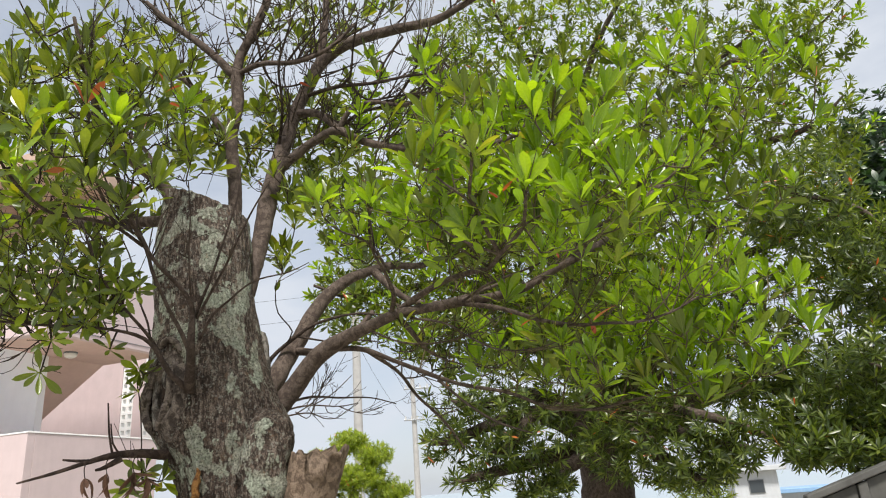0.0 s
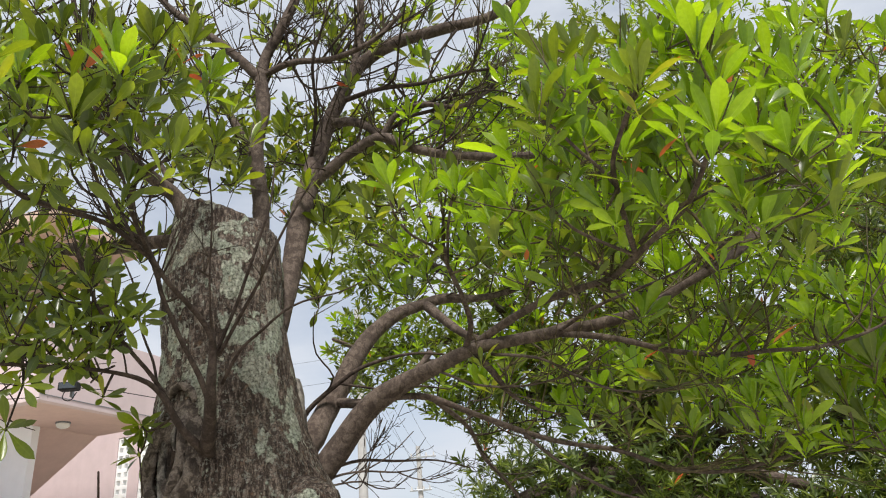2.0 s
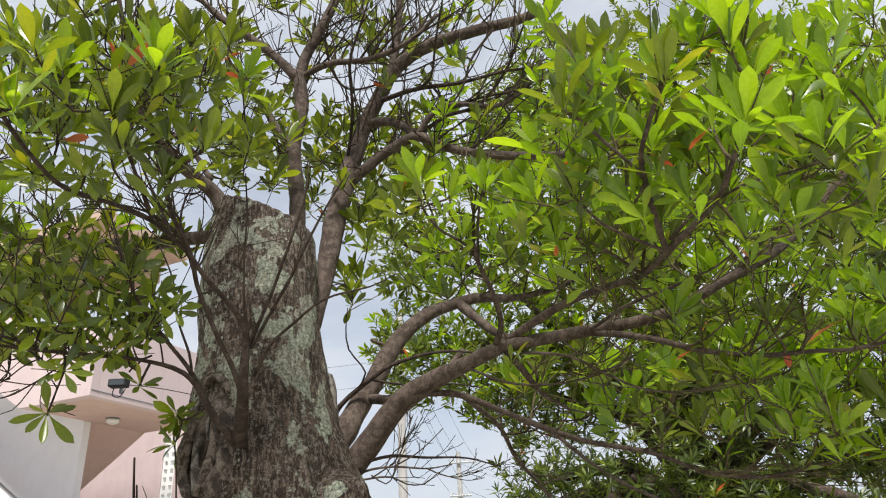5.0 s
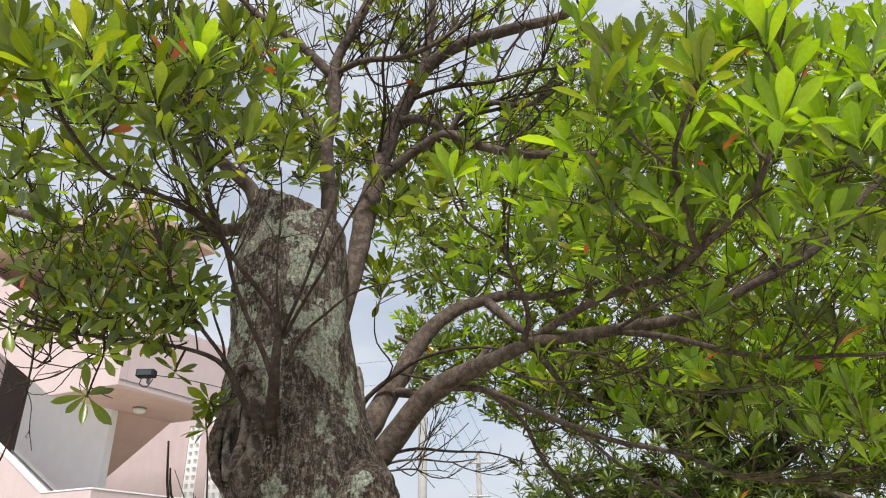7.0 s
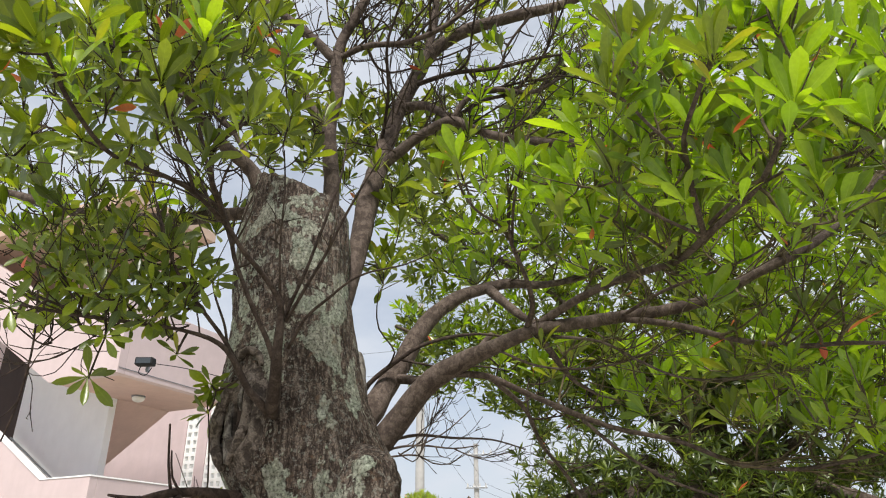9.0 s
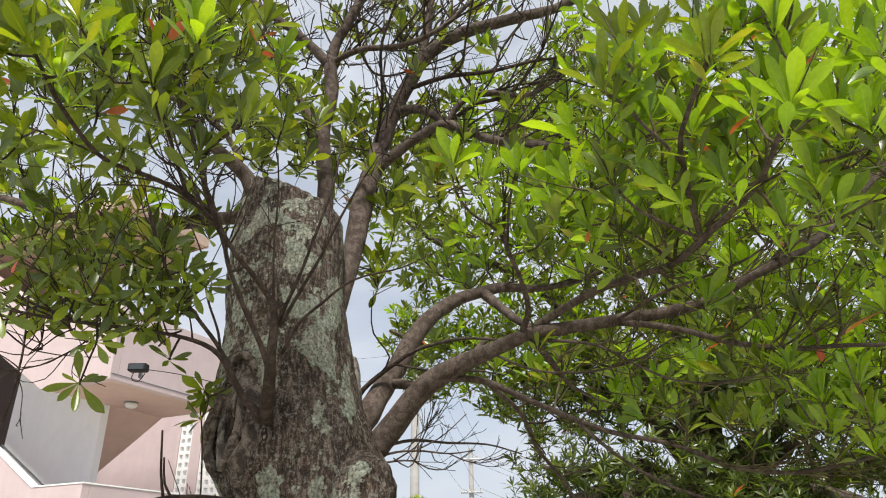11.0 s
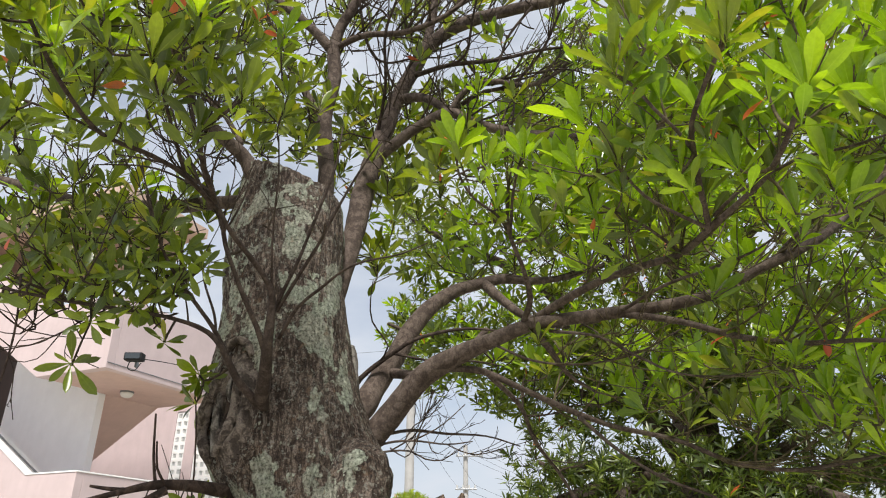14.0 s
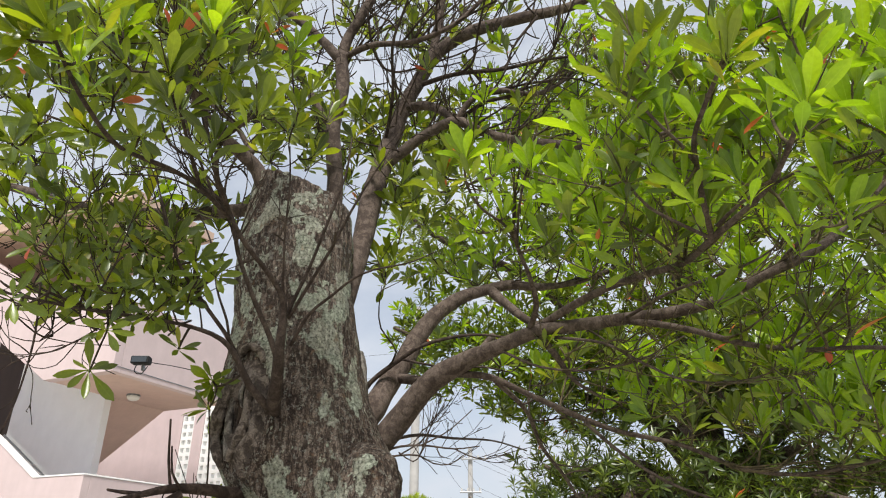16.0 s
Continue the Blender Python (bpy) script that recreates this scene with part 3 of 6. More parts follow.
bough("limb_D2", [(-0.722, 3.020, 3.026, 0.0229), (-0.635, 3.000, 3.094, 0.0218), (-0.527, 2.960, 3.153, 0.0205), (-0.409, 2.920, 3.178, 0.0203), (-0.297, 2.900, 3.104, 0.0176), (-0.125, 2.900, 3.056, 0.0174), (0.089, 2.900, 3.032, 0.0162), (0.276, 2.880, 3.032, 0.0128), (0.442, 2.850, 3.069, 0.0084)])
bough("limb_D3", [(-0.656, 3.120, 3.397, 0.0224), (-0.526, 3.050, 3.350, 0.0193), (-0.409, 2.930, 3.190, 0.0158)])
bough("limb_D4", [(-0.562, 3.140, 3.596, 0.0205), (-0.511, 3.150, 3.846, 0.0186), (-0.492, 3.150, 4.107, 0.0164), (-0.511, 3.150, 4.409, 0.0114)])
bough("limb_D5", [(-0.409, 2.920, 3.183, 0.0135), (-0.349, 2.900, 3.266, 0.0113), (-0.246, 2.900, 3.305, 0.0102), (-0.089, 2.900, 3.282, 0.0090), (0.051, 2.900, 3.360, 0.0068)])
bough("limb_E", [(-0.855, 2.850, 2.701, 0.0290), (-0.870, 2.870, 2.928, 0.0302), (-0.894, 2.880, 3.141, 0.0280), (-0.876, 2.900, 3.347, 0.0279), (-0.887, 2.900, 3.493, 0.0261), (-0.869, 2.900, 3.606, 0.0229), (-0.817, 2.880, 3.698, 0.0206), (-0.754, 2.870, 3.842, 0.0197), (-0.697, 2.870, 4.019, 0.0126)])
bough("limb_E2", [(-0.880, 2.900, 3.507, 0.0137), (-0.751, 2.850, 3.520, 0.0126), (-0.578, 2.800, 3.484, 0.0115), (-0.413, 2.750, 3.516, 0.0097), (-0.297, 2.720, 3.609, 0.0081)])
bough("limb_E3", [(-0.891, 2.900, 3.487, 0.0214), (-0.978, 2.880, 3.589, 0.0192), (-1.078, 2.860, 3.682, 0.0170), (-1.192, 2.840, 3.774, 0.0147), (-1.303, 2.800, 3.875, 0.0098)])
bough("limb_E4", [(-0.894, 2.880, 3.141, 0.0179), (-0.959, 2.860, 3.227, 0.0158), (-1.025, 2.840, 3.347, 0.0137), (-1.118, 2.820, 3.447, 0.0116), (-1.259, 2.800, 3.500, 0.0093), (-1.383, 2.750, 3.498, 0.0069)])
bough("limb_F", [(-1.030, 2.640, 2.694, 0.0269), (-1.074, 2.620, 2.796, 0.0253), (-1.113, 2.580, 2.831, 0.0232), (-1.156, 2.540, 2.861, 0.0201), (-1.201, 2.500, 2.906, 0.0172), (-1.235, 2.440, 2.951, 0.0150), (-1.253, 2.380, 3.011, 0.0130), (-1.254, 2.300, 3.085, 0.0109), (-1.274, 2.250, 3.206, 0.0092), (-1.290, 2.200, 3.328, 0.0064)])
bough("limb_F2", [(-1.093, 2.600, 2.853, 0.0098), (-1.201, 2.620, 3.014, 0.0089), (-1.389, 2.660, 3.168, 0.0081), (-1.598, 2.700, 3.236, 0.0066), (-1.796, 2.720, 3.255, 0.0040)])
bough("limb_G", [(-1.109, 2.700, 2.686, 0.0236), (-1.239, 2.740, 2.706, 0.0242), (-1.405, 2.800, 2.728, 0.0249), (-1.616, 2.860, 2.774, 0.0215), (-1.853, 2.900, 2.826, 0.0199), (-2.120, 2.950, 2.930, 0.0184), (-2.432, 3.000, 3.041, 0.0144)])
bough("limb_H", [(-0.897, 2.515, 1.941, 0.0255), (-0.882, 2.465, 1.967, 0.0201), (-0.864, 2.415, 2.026, 0.0167), (-0.853, 2.375, 2.094, 0.0130), (-0.851, 2.373, 2.168, 0.0112), (-0.852, 2.362, 2.222, 0.0088), (-0.876, 2.340, 2.269, 0.0074), (-0.909, 2.300, 2.311, 0.0068), (-0.936, 2.260, 2.342, 0.0063), (-0.967, 2.230, 2.394, 0.0061), (-0.982, 2.210, 2.435, 0.0056), (-1.010, 2.180, 2.500, 0.0049), (-1.023, 2.150, 2.566, 0.0042), (-1.044, 2.120, 2.666, 0.0034), (-1.072, 2.100, 2.785, 0.0027), (-1.090, 2.080, 2.908, 0.0021)])
bough("limb_H2", [(-0.860, 2.385, 2.065, 0.0086), (-0.881, 2.362, 2.126, 0.0074), (-0.914, 2.333, 2.197, 0.0066), (-0.946, 2.320, 2.269, 0.0064), (-0.972, 2.300, 2.338, 0.0062), (-0.988, 2.280, 2.418, 0.0058), (-1.016, 2.260, 2.473, 0.0050), (-1.054, 2.240, 2.500, 0.0042), (-1.102, 2.220, 2.531, 0.0035), (-1.168, 2.200, 2.546, 0.0027), (-1.257, 2.180, 2.554, 0.0018)])
bough("limb_H3", [(-0.849, 2.390, 2.184, 0.0052), (-0.820, 2.380, 2.253, 0.0050), (-0.792, 2.380, 2.329, 0.0046), (-0.767, 2.380, 2.415, 0.0042), (-0.733, 2.380, 2.532, 0.0038), (-0.708, 2.380, 2.636, 0.0030), (-0.699, 2.380, 2.755, 0.0021)])
bough("limb_H4", [(-0.842, 2.390, 2.180, 0.0052), (-0.777, 2.360, 2.281, 0.0047), (-0.727, 2.340, 2.360, 0.0043), (-0.683, 2.320, 2.445, 0.0038), (-0.625, 2.300, 2.548, 0.0030), (-0.566, 2.280, 2.635, 0.0019)])
bough("limb_H5", [(-0.893, 2.470, 1.952, 0.0125), (-0.942, 2.430, 2.007, 0.0099), (-0.971, 2.405, 2.065, 0.0086), (-0.997, 2.385, 2.104, 0.0074), (-1.038, 2.360, 2.130, 0.0062), (-1.118, 2.320, 2.147, 0.0051), (-1.214, 2.260, 2.149, 0.0047), (-1.318, 2.200, 2.150, 0.0042), (-1.433, 2.140, 2.161, 0.0036), (-1.543, 2.100, 2.181, 0.0022)])
bough("limb_H6", [(-0.979, 2.420, 2.078, 0.0074), (-1.007, 2.380, 2.135, 0.0062), (-1.051, 2.330, 2.196, 0.0054), (-1.101, 2.280, 2.269, 0.0046), (-1.133, 2.250, 2.340, 0.0039), (-1.153, 2.220, 2.412, 0.0030), (-1.189, 2.200, 2.525, 0.0018)])
bough("dead_limb", [(-0.920, 2.640, 1.750, 0.0212), (-0.985, 2.560, 1.742, 0.0182), (-1.035, 2.470, 1.744, 0.0146), (-1.091, 2.380, 1.737, 0.0113), (-1.161, 2.340, 1.716, 0.0071), (-1.236, 2.300, 1.689, 0.0052), (-1.318, 2.250, 1.664, 0.0031)])
bough("dead_twig", [(-1.091, 2.380, 1.737, 0.0044), (-1.103, 2.370, 1.802, 0.0033), (-1.111, 2.360, 1.904, 0.0026)])
bough("dead_shoot", [(-1.068, 2.390, 1.736, 0.0037), (-1.089, 2.370, 1.774, 0.0030), (-1.096, 2.360, 1.837, 0.0022)])
bough("dead_spur", [(-1.139, 2.350, 1.722, 0.0058), (-1.189, 2.340, 1.725, 0.0047), (-1.226, 2.330, 1.730, 0.0032)])
bough("dead_fork", [(-1.067, 2.390, 1.726, 0.0111), (-1.106, 2.360, 1.699, 0.0073), (-1.128, 2.350, 1.693, 0.0045)])
bough("spray_1", [(-0.659, 2.800, 1.866, 0.0041), (-0.600, 2.800, 1.899, 0.0038), (-0.514, 2.800, 1.907, 0.0031), (-0.411, 2.800, 1.896, 0.0025), (-0.335, 2.800, 1.904, 0.0017)])
bough("spray_2", [(-0.647, 2.800, 1.869, 0.0037), (-0.582, 2.800, 1.877, 0.0031), (-0.524, 2.820, 1.880, 0.0027), (-0.479, 2.840, 1.859, 0.0022), (-0.427, 2.840, 1.856, 0.0019), (-0.388, 2.840, 1.882, 0.0016)])
bough("spray_3", [(-0.582, 2.800, 1.877, 0.0027), (-0.516, 2.820, 1.922, 0.0022), (-0.489, 2.840, 1.968, 0.0019), (-0.472, 2.860, 2.020, 0.0016)])
bough("spray_4", [(-0.514, 2.800, 1.907, 0.0026), (-0.444, 2.780, 1.937, 0.0020), (-0.399, 2.760, 1.966, 0.0017), (-0.355, 2.760, 2.006, 0.0014)])
bough("spray_5", [(-0.466, 2.800, 1.902, 0.0020), (-0.456, 2.800, 1.877, 0.0017), (-0.438, 2.800, 1.870, 0.0014)])
bough("spray_6", [(-0.411, 2.800, 1.896, 0.0024), (-0.369, 2.800, 1.876, 0.0020), (-0.319, 2.800, 1.866, 0.0017), (-0.243, 2.800, 1.881, 0.0013)])
bough("spray_7", [(-0.582, 2.800, 1.886, 0.0024), (-0.535, 2.780, 1.856, 0.0018), (-0.508, 2.760, 1.879, 0.0017), (-0.490, 2.760, 1.925, 0.0013)])
bough("spray_8", [(-0.540, 2.800, 1.905, 0.0022), (-0.511, 2.800, 1.952, 0.0019), (-0.463, 2.800, 1.981, 0.0016), (-0.437, 2.800, 2.012, 0.0014)])
bough("limb_H7", [(-0.832, 2.400, 2.106, 0.0050), (-0.780, 2.370, 2.183, 0.0044), (-0.715, 2.350, 2.230, 0.0039), (-0.660, 2.330, 2.266, 0.0034), (-0.603, 2.320, 2.288, 0.0030), (-0.500, 2.300, 2.299, 0.0022), (-0.432, 2.300, 2.329, 0.0014)])
bough("limb_H8", [(-0.853, 2.380, 2.205, 0.0038), (-0.852, 2.340, 2.281, 0.0032), (-0.848, 2.300, 2.400, 0.0029), (-0.839, 2.270, 2.526, 0.0026), (-0.845, 2.250, 2.644, 0.0018)])
bough("limb_H9", [(-0.977, 2.280, 2.363, 0.0037), (-0.952, 2.270, 2.391, 0.0030), (-0.926, 2.260, 2.446, 0.0025), (-0.906, 2.250, 2.504, 0.0016)])
bough("limb_H10", [(-1.010, 2.220, 2.447, 0.0039), (-1.092, 2.260, 2.513, 0.0033), (-1.195, 2.300, 2.577, 0.0029), (-1.293, 2.330, 2.613, 0.0024), (-1.429, 2.360, 2.638, 0.0017)])
bough("limb_H11", [(-1.015, 2.200, 2.454, 0.0039), (-1.075, 2.200, 2.572, 0.0033), (-1.129, 2.200, 2.683, 0.0028), (-1.172, 2.200, 2.808, 0.0024), (-1.207, 2.200, 2.934, 0.0016)])
bough("limb_H12", [(-0.988, 2.200, 2.436, 0.0034), (-0.992, 2.200, 2.514, 0.0030), (-0.972, 2.200, 2.584, 0.0025), (-0.923, 2.200, 2.655, 0.0020), (-0.880, 2.200, 2.709, 0.0015)])
bough("limb_H13", [(-1.000, 2.400, 2.104, 0.0040), (-1.024, 2.420, 2.183, 0.0036), (-1.081, 2.450, 2.298, 0.0032), (-1.126, 2.480, 2.440, 0.0028), (-1.192, 2.500, 2.569, 0.0020)])
bough("limb_A6", [(0.094, 2.530, 2.215, 0.0056), (0.184, 2.400, 2.236, 0.0046), (0.279, 2.300, 2.241, 0.0037), (0.362, 2.200, 2.248, 0.0030), (0.451, 2.150, 2.311, 0.0022)])
bough("limb_A8", [(-0.104, 2.600, 2.181, 0.0050), (0.019, 2.500, 2.130, 0.0041), (0.110, 2.450, 2.058, 0.0036), (0.199, 2.420, 2.006, 0.0029), (0.319, 2.400, 1.995, 0.0023), (0.435, 2.360, 2.017, 0.0014)])
bough("limb_A9", [(-0.264, 2.640, 2.155, 0.0044), (-0.151, 2.600, 2.093, 0.0036), (-0.013, 2.550, 2.069, 0.0030), (0.122, 2.500, 2.087, 0.0023), (0.226, 2.460, 2.135, 0.0015)])
# boughs that come forward over the path
bough("limb_A2", [(-0.163, 2.633, 2.215, 0.0134), (-0.062, 2.540, 2.252, 0.0123), (0.027, 2.438, 2.268, 0.0105), (0.114, 2.318, 2.258, 0.0092), (0.176, 2.182, 2.231, 0.0082), (0.201, 2.041, 2.226, 0.0075)])
bough("limb_A2a", [(0.201, 2.041, 2.226, 0.0068), (0.164, 1.945, 2.258, 0.0060), (0.128, 1.842, 2.296, 0.0055), (0.107, 1.766, 2.312, 0.0050), (0.110, 1.678, 2.331, 0.0044), (0.110, 1.600, 2.333, 0.0040), (0.107, 1.551, 2.330, 0.0034)])
bough("limb_A2b", [(0.201, 2.041, 2.226, 0.0070), (0.231, 1.937, 2.231, 0.0062), (0.251, 1.834, 2.233, 0.0056), (0.248, 1.735, 2.237, 0.0050), (0.245, 1.665, 2.252, 0.0046), (0.240, 1.599, 2.259, 0.0038)])
bough("limb_A2c", [(0.201, 2.041, 2.226, 0.0048), (0.132, 2.008, 2.244, 0.0040), (0.056, 1.968, 2.269, 0.0034), (0.011, 1.928, 2.298, 0.0030), (-0.014, 1.901, 2.312, 0.0026)])
bough("limb_A2d", [(0.128, 1.842, 2.296, 0.0040), (0.093, 1.811, 2.325, 0.0036), (0.045, 1.772, 2.349, 0.0033), (-0.002, 1.728, 2.374, 0.0030), (-0.041, 1.703, 2.385, 0.0028)])
bough("limb_A2e", [(0.202, 2.002, 2.237, 0.0044), (0.238, 1.943, 2.260, 0.0038), (0.276, 1.879, 2.263, 0.0033), (0.319, 1.813, 2.261, 0.0030), (0.373, 1.768, 2.250, 0.0026), (0.426, 1.695, 2.236, 0.0020)])
bough("limb_A2f", [(0.176, 2.182, 2.231, 0.0045), (0.123, 2.149, 2.260, 0.0038), (0.072, 2.134, 2.293, 0.0032), (-0.008, 2.111, 2.324, 0.0026)])
bough("limb_A5b", [(-0.174, 2.534, 2.347, 0.0050), (-0.213, 2.407, 2.393, 0.0045), (-0.250, 2.293, 2.401, 0.0040), (-0.306, 2.184, 2.392, 0.0034), (-0.339, 2.068, 2.395, 0.0030), (-0.341, 1.968, 2.406, 0.0025)])
bough("limb_A5c", [(-0.213, 2.407, 2.393, 0.0045), (-0.210, 2.258, 2.424, 0.0038), (-0.201, 2.139, 2.435, 0.0032), (-0.190, 2.047, 2.434, 0.0027)])
bough("limb_A7", [(0.468, 2.526, 2.317, 0.0090), (0.490, 2.425, 2.317, 0.0078), (0.506, 2.331, 2.333, 0.0060), (0.523, 2.204, 2.335, 0.0048), (0.567, 2.062, 2.327, 0.0036)])
bough("limb_K", [(-0.736, 2.971, 2.035, 0.0095), (-0.731, 2.949, 2.095, 0.0089), (-0.706, 2.934, 2.136, 0.0086), (-0.653, 2.923, 2.178, 0.0084), (-0.601, 2.912, 2.211, 0.0078), (-0.527, 2.890, 2.250, 0.0070), (-0.421, 2.891, 2.279, 0.0059), (-0.325, 2.894, 2.287, 0.0049), (-0.220, 2.899, 2.274, 0.0032)])
bough("limb_K2", [(-0.653, 2.923, 2.178, 0.0034), (-0.613, 2.884, 2.228, 0.0030), (-0.661, 2.834, 2.297, 0.0026), (-0.663, 2.791, 2.358, 0.0021), (-0.650, 2.751, 2.414, 0.0012)])
bough("limb_K3", [(-0.601, 2.912, 2.211, 0.0044), (-0.498, 2.891, 2.183, 0.0040), (-0.421, 2.881, 2.167, 0.0036), (-0.327, 2.866, 2.168, 0.0030), (-0.235, 2.871, 2.151, 0.0020)])
bough("limb_L", [(-0.966, 2.200, 2.392, 0.0062), (-0.992, 2.057, 2.406, 0.0058), (-1.011, 1.932, 2.384, 0.0054), (-1.052, 1.793, 2.354, 0.0048), (-1.047, 1.655, 2.356, 0.0043), (-1.028, 1.543, 2.365, 0.0038), (-1.010, 1.473, 2.373, 0.0030)])
bough("limb_L2", [(-1.011, 1.932, 2.384, 0.0040), (-1.082, 1.881, 2.398, 0.0034), (-1.162, 1.845, 2.433, 0.0030), (-1.252, 1.792, 2.449, 0.0024)])
bough("limb_L3", [(-0.960, 2.176, 2.396, 0.0052), (-0.937, 2.009, 2.427, 0.0046), (-0.885, 1.904, 2.431, 0.0038), (-0.793, 1.804, 2.412, 0.0032), (-0.738, 1.738, 2.394, 0.0026)])
bough("limb_L4", [(-0.992, 2.057, 2.406, 0.0048), (-0.972, 1.913, 2.449, 0.0042), (-0.947, 1.791, 2.471, 0.0036), (-0.932, 1.711, 2.477, 0.0030)])
bough("limb_L5", [(-1.083, 2.087, 2.776, 0.0048), (-0.980, 1.923, 2.702, 0.0040), (-0.883, 1.773, 2.606, 0.0034), (-0.836, 1.693, 2.562, 0.0028)])
bough("limb_M", [(-0.559, 2.989, 3.420, 0.0110), (-0.411, 2.937, 3.424, 0.0095), (-0.224, 2.894, 3.405, 0.0080), (-0.067, 2.833, 3.392, 0.0062), (0.070, 2.778, 3.361, 0.0040)])
bough("limb_M2", [(-0.414, 3.008, 3.243, 0.0095), (-0.299, 2.948, 3.283, 0.0085), (-0.161, 2.910, 3.300, 0.0070), (-0.050, 2.834, 3.389, 0.0058), (0.012, 2.750, 3.481, 0.0046), (0.059, 2.672, 3.559, 0.0034)])
bough("limb_M3", [(-0.435, 2.940, 3.418, 0.0060), (-0.348, 2.900, 3.443, 0.0054), (-0.312, 2.789, 3.543, 0.0046), (-0.273, 2.682, 3.644, 0.0036)])
bough("limb_M4", [(-0.734, 3.103, 3.125, 0.0075), (-0.672, 2.927, 3.311, 0.0066), (-0.654, 2.766, 3.437, 0.0058), (-0.609, 2.694, 3.527, 0.0048), (-0.556, 2.621, 3.611, 0.0038)])
bough("limb_M5", [(-0.775, 2.795, 3.679, 0.0060), (-0.749, 2.882, 3.512, 0.0055), (-0.667, 2.906, 3.423, 0.0048), (-0.451, 2.857, 3.439, 0.0040), (-0.287, 2.788, 3.454, 0.0030)])
bough("limb_M6", [(-0.363, 2.917, 3.452, 0.0060), (-0.273, 2.939, 3.347, 0.0052), (-0.114, 2.889, 3.325, 0.0044), (0.036, 2.833, 3.298, 0.0034), (0.156, 2.804, 3.227, 0.0022)])
bough("limb_M7", [(-0.079, 2.800, 3.585, 0.0060), (-0.175, 2.837, 3.472, 0.0050), (-0.226, 2.874, 3.350, 0.0042), (-0.346, 2.954, 3.238, 0.0034)])
# bare dark shoots hanging in front of the building
bough("dead_hang", [(-1.379, 2.114, 2.185, 0.0029), (-1.383, 2.143, 2.100, 0.0027), (-1.391, 2.162, 2.021, 0.0026), (-1.408, 2.176, 1.915, 0.0023), (-1.426, 2.178, 1.837, 0.0020)])
bough("dead_hang2", [(-1.306, 2.210, 2.133, 0.0020), (-1.330, 2.180, 2.103, 0.0018), (-1.377, 2.162, 2.053, 0.0016), (-1.426, 2.126, 2.054, 0.0011)])
bough("dead_hang3", [(-1.277, 2.265, 2.135, 0.0023), (-1.321, 2.230, 2.078, 0.0020), (-1.356, 2.183, 2.033, 0.0018), (-1.389, 2.142, 2.009, 0.0014), (-1.423, 2.114, 1.969, 0.0010)])
bough("dead_hang4", [(-1.382, 2.153, 2.072, 0.0014), (-1.396, 2.134, 2.098, 0.0012), (-1.408, 2.119, 2.115, 0.0008)])
bough("dead_hang5", [(-1.377, 2.162, 2.053, 0.0014), (-1.353, 2.168, 2.090, 0.0012), (-1.320, 2.176, 2.133, 0.0007)])
bough("dead_hang6", [(-1.321, 2.230, 2.078, 0.0015), (-1.356, 2.215, 2.008, 0.0012), (-1.384, 2.175, 1.992, 0.0010), (-1.400, 2.159, 2.009, 0.0007)])
bough("dead_hang7", [(-1.383, 2.143, 2.100, 0.0014), (-1.354, 2.149, 2.142, 0.0011), (-1.323, 2.160, 2.170, 0.0007)])
# single whorls nearest to the path: x, y, z, leaf length
WHORLS_FORWARD = [(-0.04, 1.70, 2.39, 0.140), (0.11, 1.55, 2.33, 0.110), (0.24, 1.60, 2.26, 0.130), (0.19, 1.81, 2.24, 0.115), (0.09, 1.84, 2.25, 0.120), (-0.01, 1.90, 2.31, 0.115), (-0.19, 2.05, 2.43, 0.115), (-0.34, 1.97, 2.41, 0.100), (-0.27, 2.06, 2.42, 0.090), (-0.11, 2.04, 2.33, 0.115), (0.02, 1.68, 2.43, 0.095), (0.30, 1.85, 2.16, 0.110), (0.54, 1.98, 2.21, 0.125), (0.42, 1.89, 2.20, 0.120), (0.01, 1.77, 2.41, 0.100), (0.24, 1.73, 2.37, 0.115), (0.33, 1.76, 2.21, 0.115), (0.37, 1.63, 2.23, 0.120), (0.34, 1.66, 2.28, 0.120), (0.13, 1.77, 2.33, 0.105)]
WHORLS_ABOVE = [(0.13, 1.96, 2.75, 0.120), (0.01, 2.08, 2.94, 0.120), (0.51, 2.07, 2.77, 0.140), (0.61, 2.07, 2.78, 0.140), (0.26, 1.78, 2.59, 0.125), (-0.03, 2.12, 2.32, 0.105), (0.05, 2.15, 2.30, 0.100), (-0.25, 2.27, 2.41, 0.095), (-0.33, 2.34, 2.41, 0.095), (-0.13, 2.33, 2.37, 0.100), (-0.40, 2.18, 2.49, 0.095), (0.43, 1.64, 2.39, 0.130), (0.15, 2.14, 2.27, 0.100), (0.31, 1.93, 2.29, 0.110), (0.20, 2.03, 2.30, 0.105), (0.54, 1.81, 2.23, 0.130), (0.50, 1.66, 2.29, 0.130), (-0.08, 1.99, 2.36, 0.110), (0.04, 1.83, 2.35, 0.110)]
